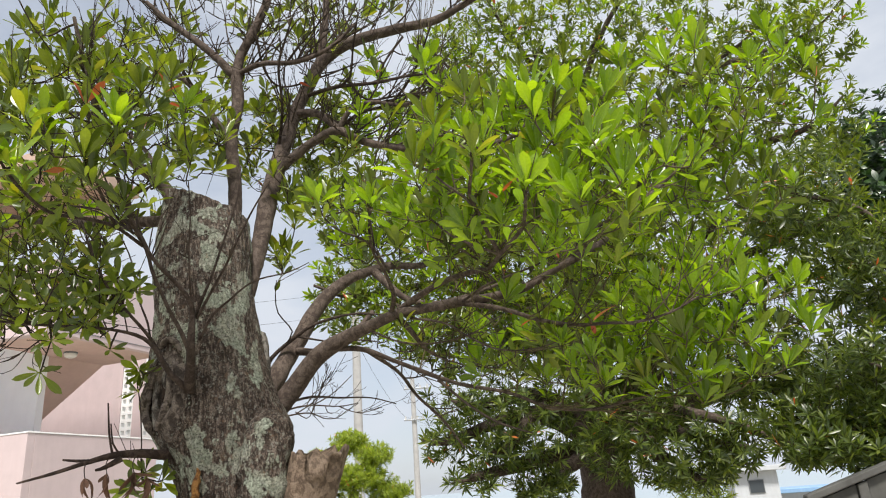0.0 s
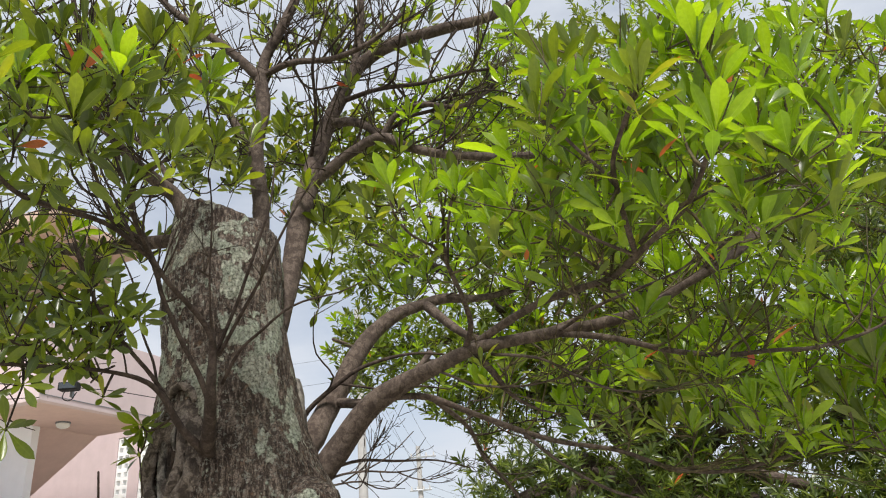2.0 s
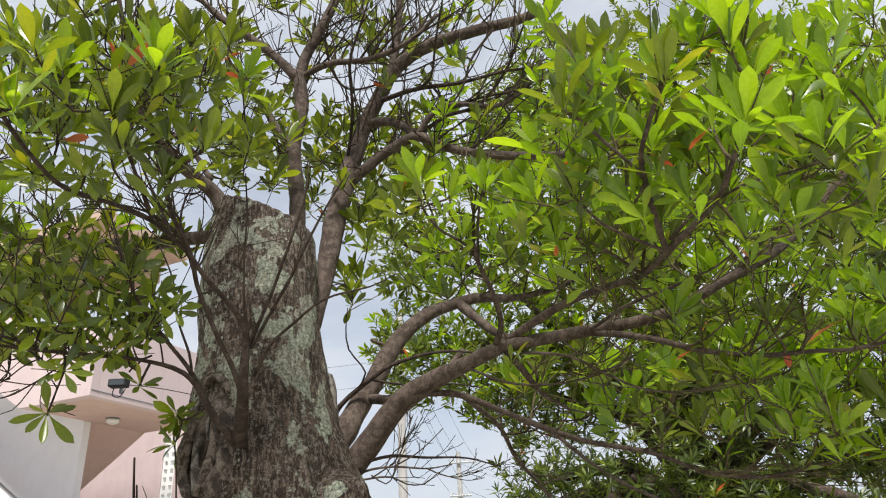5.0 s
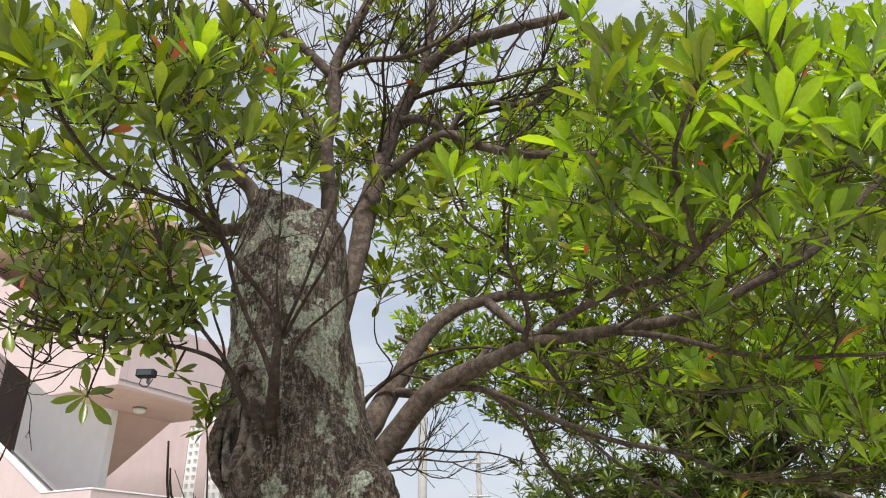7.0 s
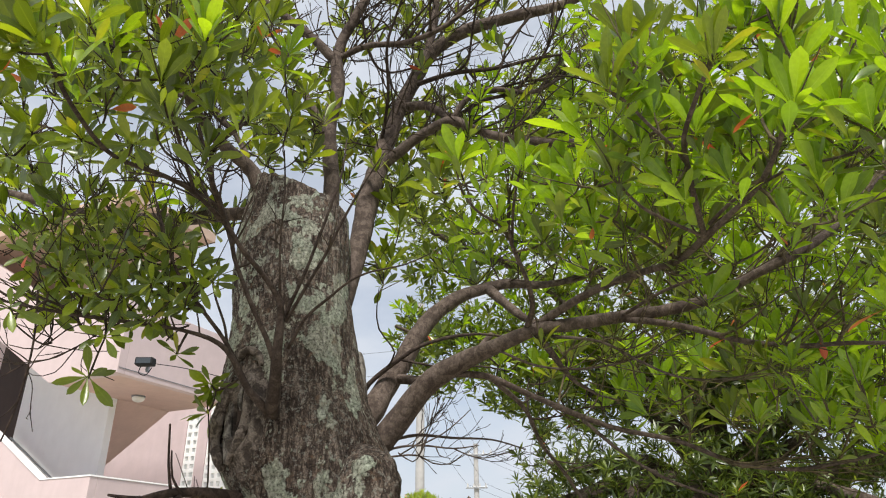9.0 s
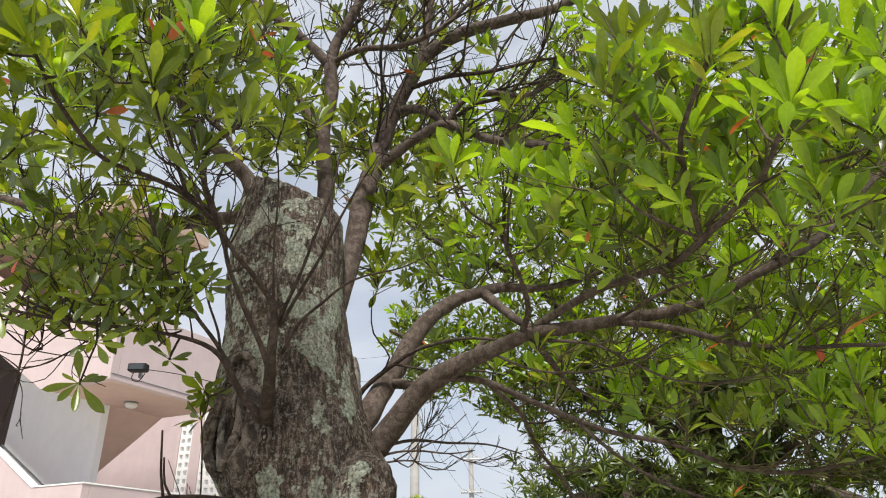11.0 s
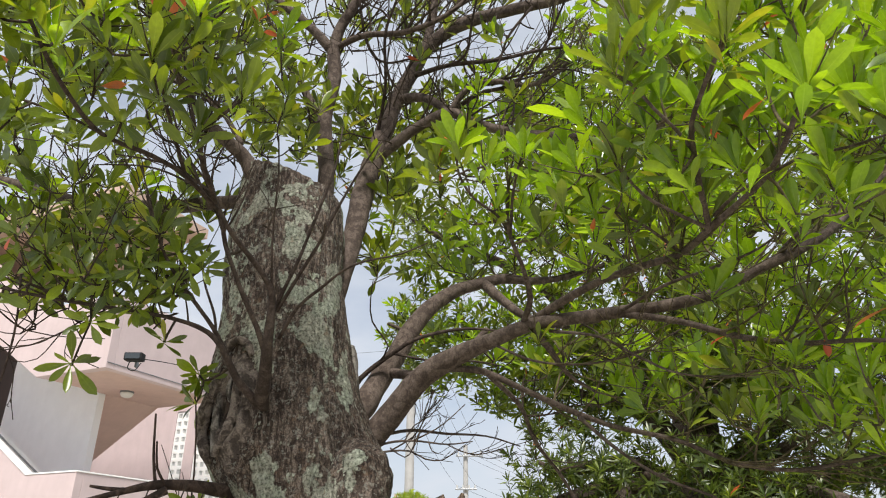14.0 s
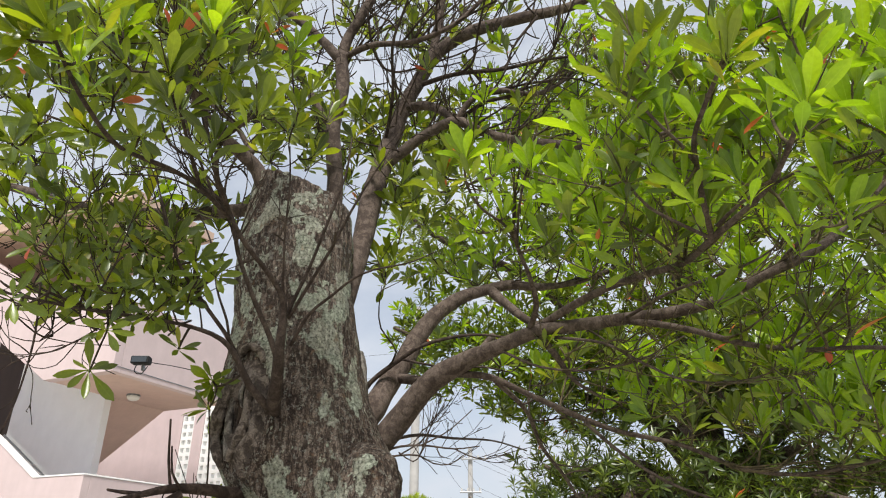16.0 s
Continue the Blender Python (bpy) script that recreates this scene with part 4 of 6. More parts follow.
WHORLS_SIDE = [(-1.01, 1.47, 2.37, 0.125), (-0.93, 1.71, 2.48, 0.120), (-0.84, 1.69, 2.56, 0.130), (-0.74, 1.74, 2.39, 0.110), (-0.88, 1.86, 2.40, 0.110), (-0.91, 1.78, 2.55, 0.115), (-1.03, 1.57, 2.39, 0.110), (-1.06, 1.48, 2.37, 0.120), (-1.04, 1.69, 2.58, 0.120), (-1.01, 1.74, 2.64, 0.120), (-1.03, 1.59, 2.54, 0.120), (-1.06, 1.78, 2.56, 0.110), (-1.23, 1.77, 2.41, 0.110), (-1.15, 1.82, 2.42, 0.110), (-1.24, 1.73, 2.33, 0.110), (-0.79, 2.05, 2.82, 0.110), (-0.85, 2.06, 2.94, 0.115), (-0.84, 1.82, 2.74, 0.120), (-1.08, 1.98, 2.55, 0.085), (-1.08, 1.46, 2.45, 0.130), (-0.77, 2.07, 2.64, 0.100)]
WHORLS_LOW = [(0.39, 2.08, 1.88, 0.094), (0.43, 2.00, 1.89, 0.094), (0.38, 2.17, 1.97, 0.086), (0.42, 2.13, 1.82, 0.094), (0.47, 2.05, 1.82, 0.094), (0.35, 2.36, 1.88, 0.086), (0.34, 2.35, 2.15, 0.078), (0.45, 2.21, 2.11, 0.086), (0.38, 2.32, 2.02, 0.086), (0.53, 2.02, 2.04, 0.094), (0.26, 2.47, 1.99, 0.078), (0.19, 2.54, 1.98, 0.078)]
WHORLS_HANGING = [(-1.26, 2.20, 1.99, 0.085), (-1.25, 2.14, 2.19, 0.085), (-1.10, 2.32, 2.08, 0.070), (-1.23, 2.19, 2.09, 0.070), (-1.37, 2.02, 2.11, 0.080), (-1.20, 2.23, 2.33, 0.075), (-1.39, 2.07, 2.27, 0.080), (-1.34, 2.12, 2.25, 0.075)]
# rolled lips and strands of bare wood round the hollow
HOLLOW = [
    ("lip", [(-1.014, 2.515, 2.040, 0.0121), (-1.038, 2.525, 2.003, 0.0165), (-1.057, 2.539, 1.950, 0.0187), (-1.069, 2.557, 1.898, 0.0187), (-1.051, 2.550, 1.843, 0.0143), (-1.039, 2.563, 1.814, 0.0088)]),
    ("lip", [(-0.962, 2.503, 2.053, 0.0110), (-0.963, 2.495, 1.995, 0.0143), (-0.964, 2.494, 1.932, 0.0143), (-0.982, 2.501, 1.880, 0.0132), (-1.012, 2.525, 1.827, 0.0088)]),
    ("strand", [(-1.005, 2.523, 2.058, 0.0088), (-1.018, 2.526, 1.994, 0.0088), (-1.022, 2.528, 1.931, 0.0099), (-1.022, 2.530, 1.870, 0.0088), (-1.021, 2.536, 1.828, 0.0055)]),
    ("strand", [(-0.985, 2.513, 2.039, 0.0066), (-0.993, 2.514, 2.004, 0.0077), (-0.983, 2.511, 1.967, 0.0055)]),
    ("lip", [(-1.022, 2.537, 2.121, 0.0110), (-0.990, 2.519, 2.141, 0.0121), (-0.956, 2.511, 2.129, 0.0110), (-0.938, 2.510, 2.095, 0.0077)]),
]
# dark strip laid in the hollow, its colour standing for the cavity's shade
HOLLOW_SHADE = [
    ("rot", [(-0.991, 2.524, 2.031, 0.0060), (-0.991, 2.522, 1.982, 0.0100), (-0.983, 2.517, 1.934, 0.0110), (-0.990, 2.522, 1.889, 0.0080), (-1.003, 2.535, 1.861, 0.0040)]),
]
# leafy masses of the crown: centre, half sizes, tips, share of bare tips
CROWN_SIDE = [
    (-1.41, 2.05, 2.89, 0.38, 0.22, 0.22, 34, 0.05),
    (-1.69, 2.50, 2.76, 0.40, 0.22, 0.25, 26, 0.30),
    (-1.26, 2.30, 2.27, 0.29, 0.15, 0.13, 50, 0.15),
    (-1.15, 2.25, 3.03, 0.23, 0.20, 0.21, 20, 0.10),
    (-2.15, 2.40, 3.02, 0.29, 0.25, 0.48, 26, 0.00),
    (-0.99, 2.60, 3.06, 0.16, 0.15, 0.14, 10, 0.40),
    (-2.07, 3.10, 3.28, 0.76, 0.25, 0.53, 80, 0.40),
    (-1.07, 2.50, 2.02, 0.05, 0.05, 0.06, 5, 0.00),
    (-1.06, 2.56, 1.66, 0.08, 0.06, 0.06, 12, 0.00),
    (-0.84, 2.34, 2.40, 0.18, 0.10, 0.14, 4, 1.00),
    (-1.30, 2.30, 2.22, 0.31, 0.20, 0.12, 14, 1.00),
]
CROWN_TOP = [
    (-0.64, 2.85, 3.70, 0.62, 0.30, 0.31, 95, 0.80),
    (-0.65, 2.80, 4.47, 1.83, 0.40, 0.24, 26, 0.10),
    (-1.39, 3.20, 3.91, 0.61, 0.25, 0.36, 80, 0.50),
    (-0.66, 2.95, 2.86, 0.11, 0.12, 0.15, 9, 0.10),
    (-0.68, 3.00, 2.60, 0.11, 0.10, 0.07, 6, 0.10),
    (-0.50, 2.90, 3.32, 0.46, 0.25, 0.32, 50, 0.85),
    (-1.15, 2.70, 3.04, 0.31, 0.20, 0.21, 34, 0.85),
    (-1.63, 2.60, 2.58, 0.40, 0.20, 0.09, 36, 0.10),
    (-1.35, 2.75, 2.68, 0.22, 0.15, 0.14, 10, 0.40),
    (-1.20, 3.20, 3.31, 0.28, 0.20, 0.15, 22, 0.30),
    (-0.85, 3.50, 3.58, 0.26, 0.20, 0.20, 26, 0.30),
    (0.02, 2.85, 3.32, 0.40, 0.20, 0.22, 24, 0.60),
]
CROWN_LIMB = [
    (-0.24, 2.30, 2.56, 0.24, 0.20, 0.14, 10, 0.05),
    (0.25, 1.85, 2.50, 0.36, 0.16, 0.17, 34, 0.00),
    (0.12, 2.15, 2.44, 0.34, 0.18, 0.14, 30, 0.05),
    (1.13, 2.72, 2.72, 0.48, 0.16, 0.24, 50, 0.00),
    (0.55, 2.60, 2.02, 0.52, 0.22, 0.14, 60, 0.05),
    (0.05, 2.95, 2.15, 0.42, 0.20, 0.15, 40, 0.60),
    (1.16, 2.50, 3.03, 0.50, 0.22, 0.31, 46, 0.00),
    (0.91, 2.50, 1.97, 0.36, 0.25, 0.18, 44, 0.00),
    (0.55, 3.30, 3.40, 0.60, 0.25, 0.36, 36, 0.10),
    (0.87, 3.00, 2.90, 0.53, 0.25, 0.34, 50, 0.05),
    (-0.30, 3.40, 2.80, 0.30, 0.20, 0.15, 20, 0.05),
    (1.13, 2.50, 2.08, 0.27, 0.20, 0.23, 24, 0.00),
]
CROWN_LOW_AND_SHADE = [
    (0.25, 2.20, 2.21, 0.34, 0.20, 0.12, 14, 0.70),
    (0.80, 2.30, 2.14, 0.27, 0.15, 0.07, 16, 0.00),
    (0.02, 2.60, 2.20, 0.25, 0.15, 0.10, 12, 0.80),
    (0.40, 2.75, 2.55, 0.55, 0.18, 0.18, 44, 0.05),
    (0.58, 1.95, 2.42, 0.24, 0.15, 0.20, 24, 0.00),
    (-1.00, 1.80, 2.50, 0.25, 0.14, 0.14, 12, 0.00),
    # added out of view overhead, to cast shade on the left whorls
    (-1.20, 1.50, 3.40, 0.75, 0.40, 0.22, 90, 0.00),
    (-1.60, 2.60, 3.35, 0.50, 0.30, 0.25, 60, 0.00),
    (-0.55, 3.50, 4.30, 0.60, 0.30, 0.25, 50, 0.30),
    (-0.75, 3.70, 3.45, 0.35, 0.25, 0.35, 70, 0.10),
    (-0.35, 3.60, 3.60, 0.30, 0.25, 0.30, 44, 0.10),
    (-1.15, 3.60, 3.75, 0.35, 0.20, 0.30, 30, 0.20),
    (0.30, 3.60, 3.55, 0.50, 0.30, 0.25, 40, 0.05),
    (1.00, 3.40, 2.60, 0.60, 0.25, 0.45, 90, 0.00),
    (0.20, 3.30, 2.85, 0.50, 0.20, 0.28, 60, 0.00),
]
TRUNK = [  # z, x, radius
    (0.0, -0.74, 0.34), (0.12, -0.74, 0.28), (0.5, -0.74, 0.22), (1.2, -0.75, 0.20), (1.55, -0.785, 0.20), (1.65, -0.80, 0.205),
    (1.75, -0.83, 0.225), (1.83, -0.855, 0.24), (1.92, -0.877, 0.232), (2.02, -0.898, 0.222), (2.13, -0.91, 0.208), (2.24, -0.917, 0.196),
    (2.36, -0.935, 0.193), (2.48, -0.945, 0.192), (2.585, -0.948, 0.186), (2.69, -0.946, 0.172), (2.86, -0.955, 0.155),
]
TRUNK_Y = 2.735


def trunk_mesh():
    """The thick pollarded trunk: lumps, upright ridges, a hollow with rolled lips on one flank, and a slanting cut on top."""
    zs = np.array([r[0] for r in TRUNK])
    xs = np.array([r[1] for r in TRUNK])
    rs = np.array([r[2] for r in TRUNK])
    sides, rings = 180, 220
    vs, fs, lip = [], [], []
    for i in range(rings):
        z = 2.86 * i / (rings - 1)
        cx, r = np.interp(z, zs, xs), np.interp(z, zs, rs)
        for k in range(sides):
            a = 2 * math.pi * k / sides
            d = Vector((math.cos(a), math.sin(a), 0))
            q = Vector((cx, TRUNK_Y, z)) + d * r
            rr = r * (1 + 0.05 * noise.noise(q * 3.2) + 0.035 * noise.noise(q * 8))
            ridge = noise.noise(Vector((math.cos(a) * 13, math.sin(a) * 13, z * 4.0)))
            rr += 0.0075 * ridge + 0.004 * noise.noise(Vector((q.x * 42, q.y * 42, q.z * 14))) + 0.0025 * noise.noise(q * 90)
            # the hollow at the flank
            da = (a - radians(246) + math.pi) % (2 * math.pi) - math.pi
            u, w = da / 0.30, (z - 1.955) / 0.135
            u -= 0.45 * w + 0.12 * noise.noise(q * 14)
            e = math.sqrt(u * u + w * w)
            lip.append(e < 1.15)
            rr += (0.016 + 0.011 * math.cos(9.0 * e)) * math.exp(-((e - 0.85) / 0.55) ** 2)
            slit = math.sqrt((u / 0.22) ** 2 + (w / 0.5) ** 2)
            rr -= 0.20 * math.exp(-slit ** 3)
            # collar where the right limbs leave the trunk
            da = (a - radians(2) + math.pi) % (2 * math.pi) - math.pi
            rr += 0.030 * math.exp(-(da / 0.55) ** 2 - ((z - 1.83) / 0.10) ** 2)
            # swelling under the small forked limb in front
            da = (a - radians(268) + math.pi) % (2 * math.pi) - math.pi
            rr += 0.014 * math.exp(-(da / 0.22) ** 2 - ((z - 1.93) / 0.06) ** 2)
            p = Vector((cx, TRUNK_Y, z)) + d * rr
            top = 2.755 - 0.36 * (p.x + 0.955) + 0.012 * noise.noise(p * 30)
            if p.z > top:
                s = min(1.0, (p.z - top) / 0.1)
                p = Vector((cx + (p.x - cx) * (1 - 0.1 * s), TRUNK_Y + (p.y - TRUNK_Y) * (1 - 0.1 * s), top - 0.015 * s))
            vs.append(p)
    for i in range(rings - 1):
        for k in range(sides):
            k2 = (k + 1) % sides
            fs.append((i * sides + k, i * sides + k2, (i + 1) * sides + k2, (i + 1) * sides + k))
    fm = [1 if lip[q[0]] and lip[q[2]] else 0 for q in fs]
    vs.append(Vector((-0.95, TRUNK_Y, 2.73)))
    for k in range(sides):
        fs.append((len(vs) - 1, (rings - 1) * sides + k, (rings - 1) * sides + (k + 1) % sides))
    return mesh_from("trunk", vs, fs, [BARK, CALLUS, DEAD_WOOD], True, fm + [2] * sides)


def stub_mesh():
    """A sawn-off, rotting limb beside the trunk, hollow at the top with a broken rim."""
    sides, rings = 48, 30
    vs, fs = [], []
    a0, a1 = Vector((-0.62, 2.66, 1.25)), Vector((-0.455, 2.60, 1.725))
    for i in range(rings + 8):
        s = min(1.0, i / (rings - 1))
        c = a0.lerp(a1, s)
        inner = max(0, i - rings + 1)
        for k in range(sides):
            a = 2 * math.pi * k / sides
            d = Vector((math.cos(a), math.sin(a), 0))
            r = 0.112 - 0.008 * s
            q = c + d * r
            r *= 1 + 0.09 * noise.noise(q * 8) + 0.04 * noise.noise(Vector((q.x * 40, q.y * 40, q.z * 9)))
            z = c.z
            if s == 1.0:
                z += 0.045 * noise.noise(Vector((math.cos(a) * 2.6, math.sin(a) * 2.6, 3.0))) + 0.015 * noise.noise(Vector((math.cos(a) * 9, math.sin(a) * 9, 1.0))) - 0.11 * math.exp(-(((a - radians(262) + math.pi) % (2 * math.pi) - math.pi) / 0.55) ** 2)
            if inner:
                r *= 1 - inner / 9
                z -= 0.012 * inner
            p = Vector((c.x, c.y, 0)) + d * r
            vs.append((p.x, p.y, z))
    for i in range(rings + 7):
        for k in range(sides):
            k2 = (k + 1) % sides
            fs.append((i * sides + k, i * sides + k2, (i + 1) * sides + k2, (i + 1) * sides + k))
    return mesh_from("cut_stub", vs, fs, [CUT_WOOD])


def burl_mesh():
    """A knobbly swelling with a rib running down beside the sawn stub."""
    sides = 48
    axis = spline([(-0.70, 2.60, 1.10, 0.10), (-0.655, 2.575, 1.50, 0.085), (-0.635, 2.560, 1.70, 0.088), (-0.625, 2.565, 1.80, 0.080), (-0.640, 2.585, 1.86, 0.045), (-0.655, 2.600, 1.885, 0.012)], 0.012)
    vs, fs = [], []
    for x, y, z, r in axis:
        for k in range(sides):
            a = 2 * math.pi * k / sides
            q = Vector((x + r * math.cos(a), y + r * math.sin(a), z))
            rr = r * (1 + 0.22 * noise.noise(q * 11) + 0.12 * noise.noise(q * 28)) + 0.004 * noise.noise(q * 70)
            vs.append((x + rr * math.cos(a), y + rr * math.sin(a), z + 0.012 * noise.noise(q * 20)))
    n = len(axis)
    for i in range(n - 1):
        for k in range(sides):
            k2 = (k + 1) % sides
            fs.append((i * sides + k, i * sides + k2, (i + 1) * sides + k2, (i + 1) * sides + k))
    fs.append(tuple((n - 1) * sides + k for k in range(sides)))
    return mesh_from("burl", vs, fs, [BARK])


def build_main_tree():
    tree = thing("bay_tree", label="old pollarded broadleaf tree with lichened trunk and glossy leaves", category="tree")
    attach("trunk", trunk_mesh(), tree, "thick grey-brown trunk with pale lichen and a hollow")
    attach("cut_stub", stub_mesh(), tree, "sawn-off rotting brown limb stub")
    rng = np.random.default_rng(7)
    skeleton = []
    for i, (name, rows) in enumerate(BOUGHS.items()):
        dead = name.startswith("dead")
        curve = spline(rows, 0.025)
        big = rows[0][3] > 0.02
        verts, faces = tube_geometry(curve, 18 if big else 10, 0.10 if big else 0.06, i * 3.1)
        attach("dead_limb" if dead else "limb", mesh_from("limb", verts, faces, [DEAD_BARK if dead else SMOOTH_BARK if name[:6] in ("limb_H", "limb_K", "limb_L", "limb_M") else LIMB_BARK]), tree, "dead dark leafless limb" if dead else "")
        if not dead:
            total = len(curve)
            skeleton += [] if name.startswith("spray") else [c for k, c in enumerate(curve) if c[3] < 0.022 or k > total * 0.5]
    # a dead grey snag behind the trunk
    tube("snag", [(-0.735, 2.86, 1.8, 0.036), (-0.731, 2.87, 2.05, 0.032), (-0.738, 2.88, 2.17, 0.029), (-0.747, 2.88, 2.225, 0.022)], DEAD_WOOD, tree, 10, 0.02, 0.15, 5, "weathered grey dead snag")
    tube("splinter", [(-0.862, 2.530, 1.58, 0.020), (-0.860, 2.522, 1.63, 0.017), (-0.853, 2.512, 1.665, 0.011), (-0.856, 2.505, 1.685, 0.003)], TORN_WOOD, tree, 12, 0.004, 1.0, 3, "torn orange-brown wood splinter")
    singles = WHORLS_FORWARD + WHORLS_ABOVE + WHORLS_SIDE + WHORLS_LOW + WHORLS_HANGING
    for name, rows in HOLLOW + HOLLOW_SHADE:
        mat, words = {"lip": (CALLUS, "rolled callus lip of the hollow"), "strand": (DEAD_WOOD, "strand of bare grey wood"), "rot": (DEAD_BARK, "dark strip standing for the shade inside the hollow")}[name]
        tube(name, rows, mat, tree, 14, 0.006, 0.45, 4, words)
    attach("burl", burl_mesh(), tree, "knobbly lichened burl above the sawn stub")
    tips = [(np.array(w[:3]), False, np.zeros(3)) for w in singles]
    tips += scatter_in(CROWN_SIDE + CROWN_TOP + CROWN_LIMB + CROWN_LOW_AND_SHADE, rng, 0.066)
    curves, axes = grow_twigs(skeleton, tips, rng, 0.8, 0.0028, 0.0075)
    # long leafless shoots along the limbs
    extra = []
    for key, count, reach, forward, rise, start in (
            ("limb_E", 16, 0.42, 0.5, 0.7, 0.45), ("limb_E2", 26, 0.44, 0.6, 0.8, 0.1), ("limb_E3", 10, 0.36, 0.8, 0.5, 0.2), ("limb_E4", 14, 0.36, 0.8, 0.3, 0.15),
            ("limb_D", 36, 0.48, 0.6, 0.5, 0.3), ("limb_D2", 26, 0.40, 0.7, 0.6, 0.15), ("limb_D3", 5, 0.3, 0.5, 0.9, 0.3), ("limb_D4", 9, 0.36, 0.8, 0.2, 0.2), ("limb_D5", 16, 0.34, 0.8, 0.5, 0.2),
            ("limb_F", 16, 0.36, 0.8, 0.4, 0.25), ("limb_F2", 10, 0.32, 0.9, 0.4, 0.2), ("limb_G", 16, 0.36, 0.8, 0.5, 0.25)) + (
            ("limb_H", 14, 0.28, 0.9, 0.4, 0.5), ("limb_H2", 12, 0.26, 0.9, 0.4, 0.4), ("limb_H5", 12, 0.28, 0.8, 0.3, 0.3), ("limb_H6", 8, 0.24, 0.9, 0.4, 0.3),
            ("limb_A", 26, 0.34, 1.3, 0.25, 0.35), ("limb_A2", 12, 0.26, 1.2, 0.3, 0.25), ("limb_A3", 12, 0.36, 1.1, 0.5, 0.2), ("limb_A5", 7, 0.26, 0.8, 0.4, 0.3), ("limb_A8", 9, 0.28, 1.1, 0.1, 0.2), ("limb_A9", 8, 0.26, 1.1, 0.1, 0.2), ("limb_B", 14, 0.36, 1.0, 0.4, 0.5),
            ("limb_C", 16, 0.36, 1.1, 0.2, 0.25), ("limb_C2", 5, 0.22, 1.0, 0.2, 0.3),
            ("limb_M", 8, 0.34, 1.0, 0.2, 0.2), ("limb_M2", 12, 0.36, 0.9, 0.3, 0.2), ("limb_M4", 8, 0.36, 0.8, 0.5, 0.2), ("limb_M6", 6, 0.3, 1.0, 0.2, 0.2)):
        extra += long_shoots(spline(BOUGHS[key], 0.025), rng, count, reach, forward, rise, start, 0.0052 if key[:6] in ("limb_D", "limb_E") else 0.0036)
    for key in ("spray_1", "spray_2", "spray_3", "spray_6", "spray_7", "spray_8"):
        extra += long_shoots(spline(BOUGHS[key], 0.02), rng, 4, 0.14, 0.9, 0.6, 0.3, 0.0013)
    for key in ("dead_hang", "dead_hang3"):
        extra += long_shoots(spline(BOUGHS[key], 0.02), rng, 4, 0.16, 0.7, 0.4, 0.2, 0.0016)
    for c in curves:
        for _ in range(int(rng.integers(0, 3))):
            k = int(rng.integers(1, len(c) - 1))
            ln = rng.uniform(0.06, 0.20)
            d = rng.normal(0, 0.4, 3) + np.array([0, 0, 0.6]) + (c[-1, :3] - c[0, :3]) * 3
            d *= ln / np.linalg.norm(d)
            bend = rng.normal(0, 0.12, 3) * ln
            extra.append(np.array([(*(c[k, :3] + d * s + bend * s * s), 0.0018 - 0.0008 * s) for s in (0, 0.33, 0.66, 1.0)]))
    fresh_wood = [c for c in curves + extra if c[0, 0] > -0.25 and c[0, 1] < 2.8]
    old_wood = [c for c in curves + extra if not (c[0, 0] > -0.25 and c[0, 1] < 2.8)]
    attach("branchwork", twigs_mesh("branchwork", old_wood, TWIG_BARK), tree, "fine dark brown twigs")["kind"] = "stuff"
    attach("branchwork", twigs_mesh("branchwork", fresh_wood, YOUNG_TWIG), tree, "fine olive-brown young twigs")["kind"] = "stuff"
    poses = []
    for i, (p, bare, d) in enumerate(tips):
        if bare:
            continue
        count = int(rng.integers(8, 13))
        low = p[0] < -0.95 and p[2] < 2.5
        # pale leaves go mostly to the right: sunlight there put into leaf colour
        young = 2 if rng.random() < (0.7 if p[0] > -0.4 else 0.05) else 0
        if low:
            # drooping whorls that face out and down, seen from beneath
            axes[i] = axes[i] * 0.35 + np.array([0.1, -0.6, -0.35]) + rng.normal(0, 0.22, 3)
        if len(singles) - len(WHORLS_HANGING) <= i < len(singles):
            poses += rosette(p, axes[i], rng, 8, singles[i][3], (-12, 45), 0)
            continue
        if i < len(singles):
            pale_kind = 2 if rng.random() < (0.8 if p[0] > -0.4 else 0.05) else 0
            poses += rosette(p, axes[i], rng, count + 3, singles[i][3] * 0.82, (8, 80), pale_kind)
            poses += rosette(p - axes[i] * 0.055, axes[i] + rng.normal(0, 0.2, 3), rng, 5, singles[i][3] * 0.72, (5, 55), pale_kind if rng.random() < 0.5 else 0)
            continue
        poses += rosette(p, axes[i], rng, count, (0.082 if low else 0.104) * rng.uniform(0.75, 1.15), (-25, 60) if low else (8, 82), 0 if low else young)
    for c, x in zip(curves, axes.values()):
        if rng.random() < 0.15 and len(c) > 5:
            k = len(c) // 2 + int(rng.integers(0, 2))
            poses += rosette(c[k, :3], c[k + 1, :3] - c[k - 1, :3] + np.array([0, 0, 0.03]), rng, 3, 0.085, (5, 50))
    # old leaves turned orange-red, at the twig ends nearest to these spots
    ends = np.vstack([c[:, :3] for c in curves])
    spots = ((0.51, 2.08, 2.07, 0.090), (0.47, 2.27, 2.07, 0.065), (0.09, 1.85, 2.39, 0.065), (0.58, 2.01, 2.71, 0.080), (0.02, 2.15, 2.61, 0.070), (-1.21, 2.18, 2.29, 0.065), (0.38, 2.03, 2.22, 0.050), (0.21, 1.79, 2.33, 0.060), (0.22, 2.45, 2.12, 0.055), (-1.11, 1.53, 2.35, 0.055), (-0.01, 2.16, 2.30, 0.050), (-0.95, 2.08, 3.03, 0.060))
    red = []
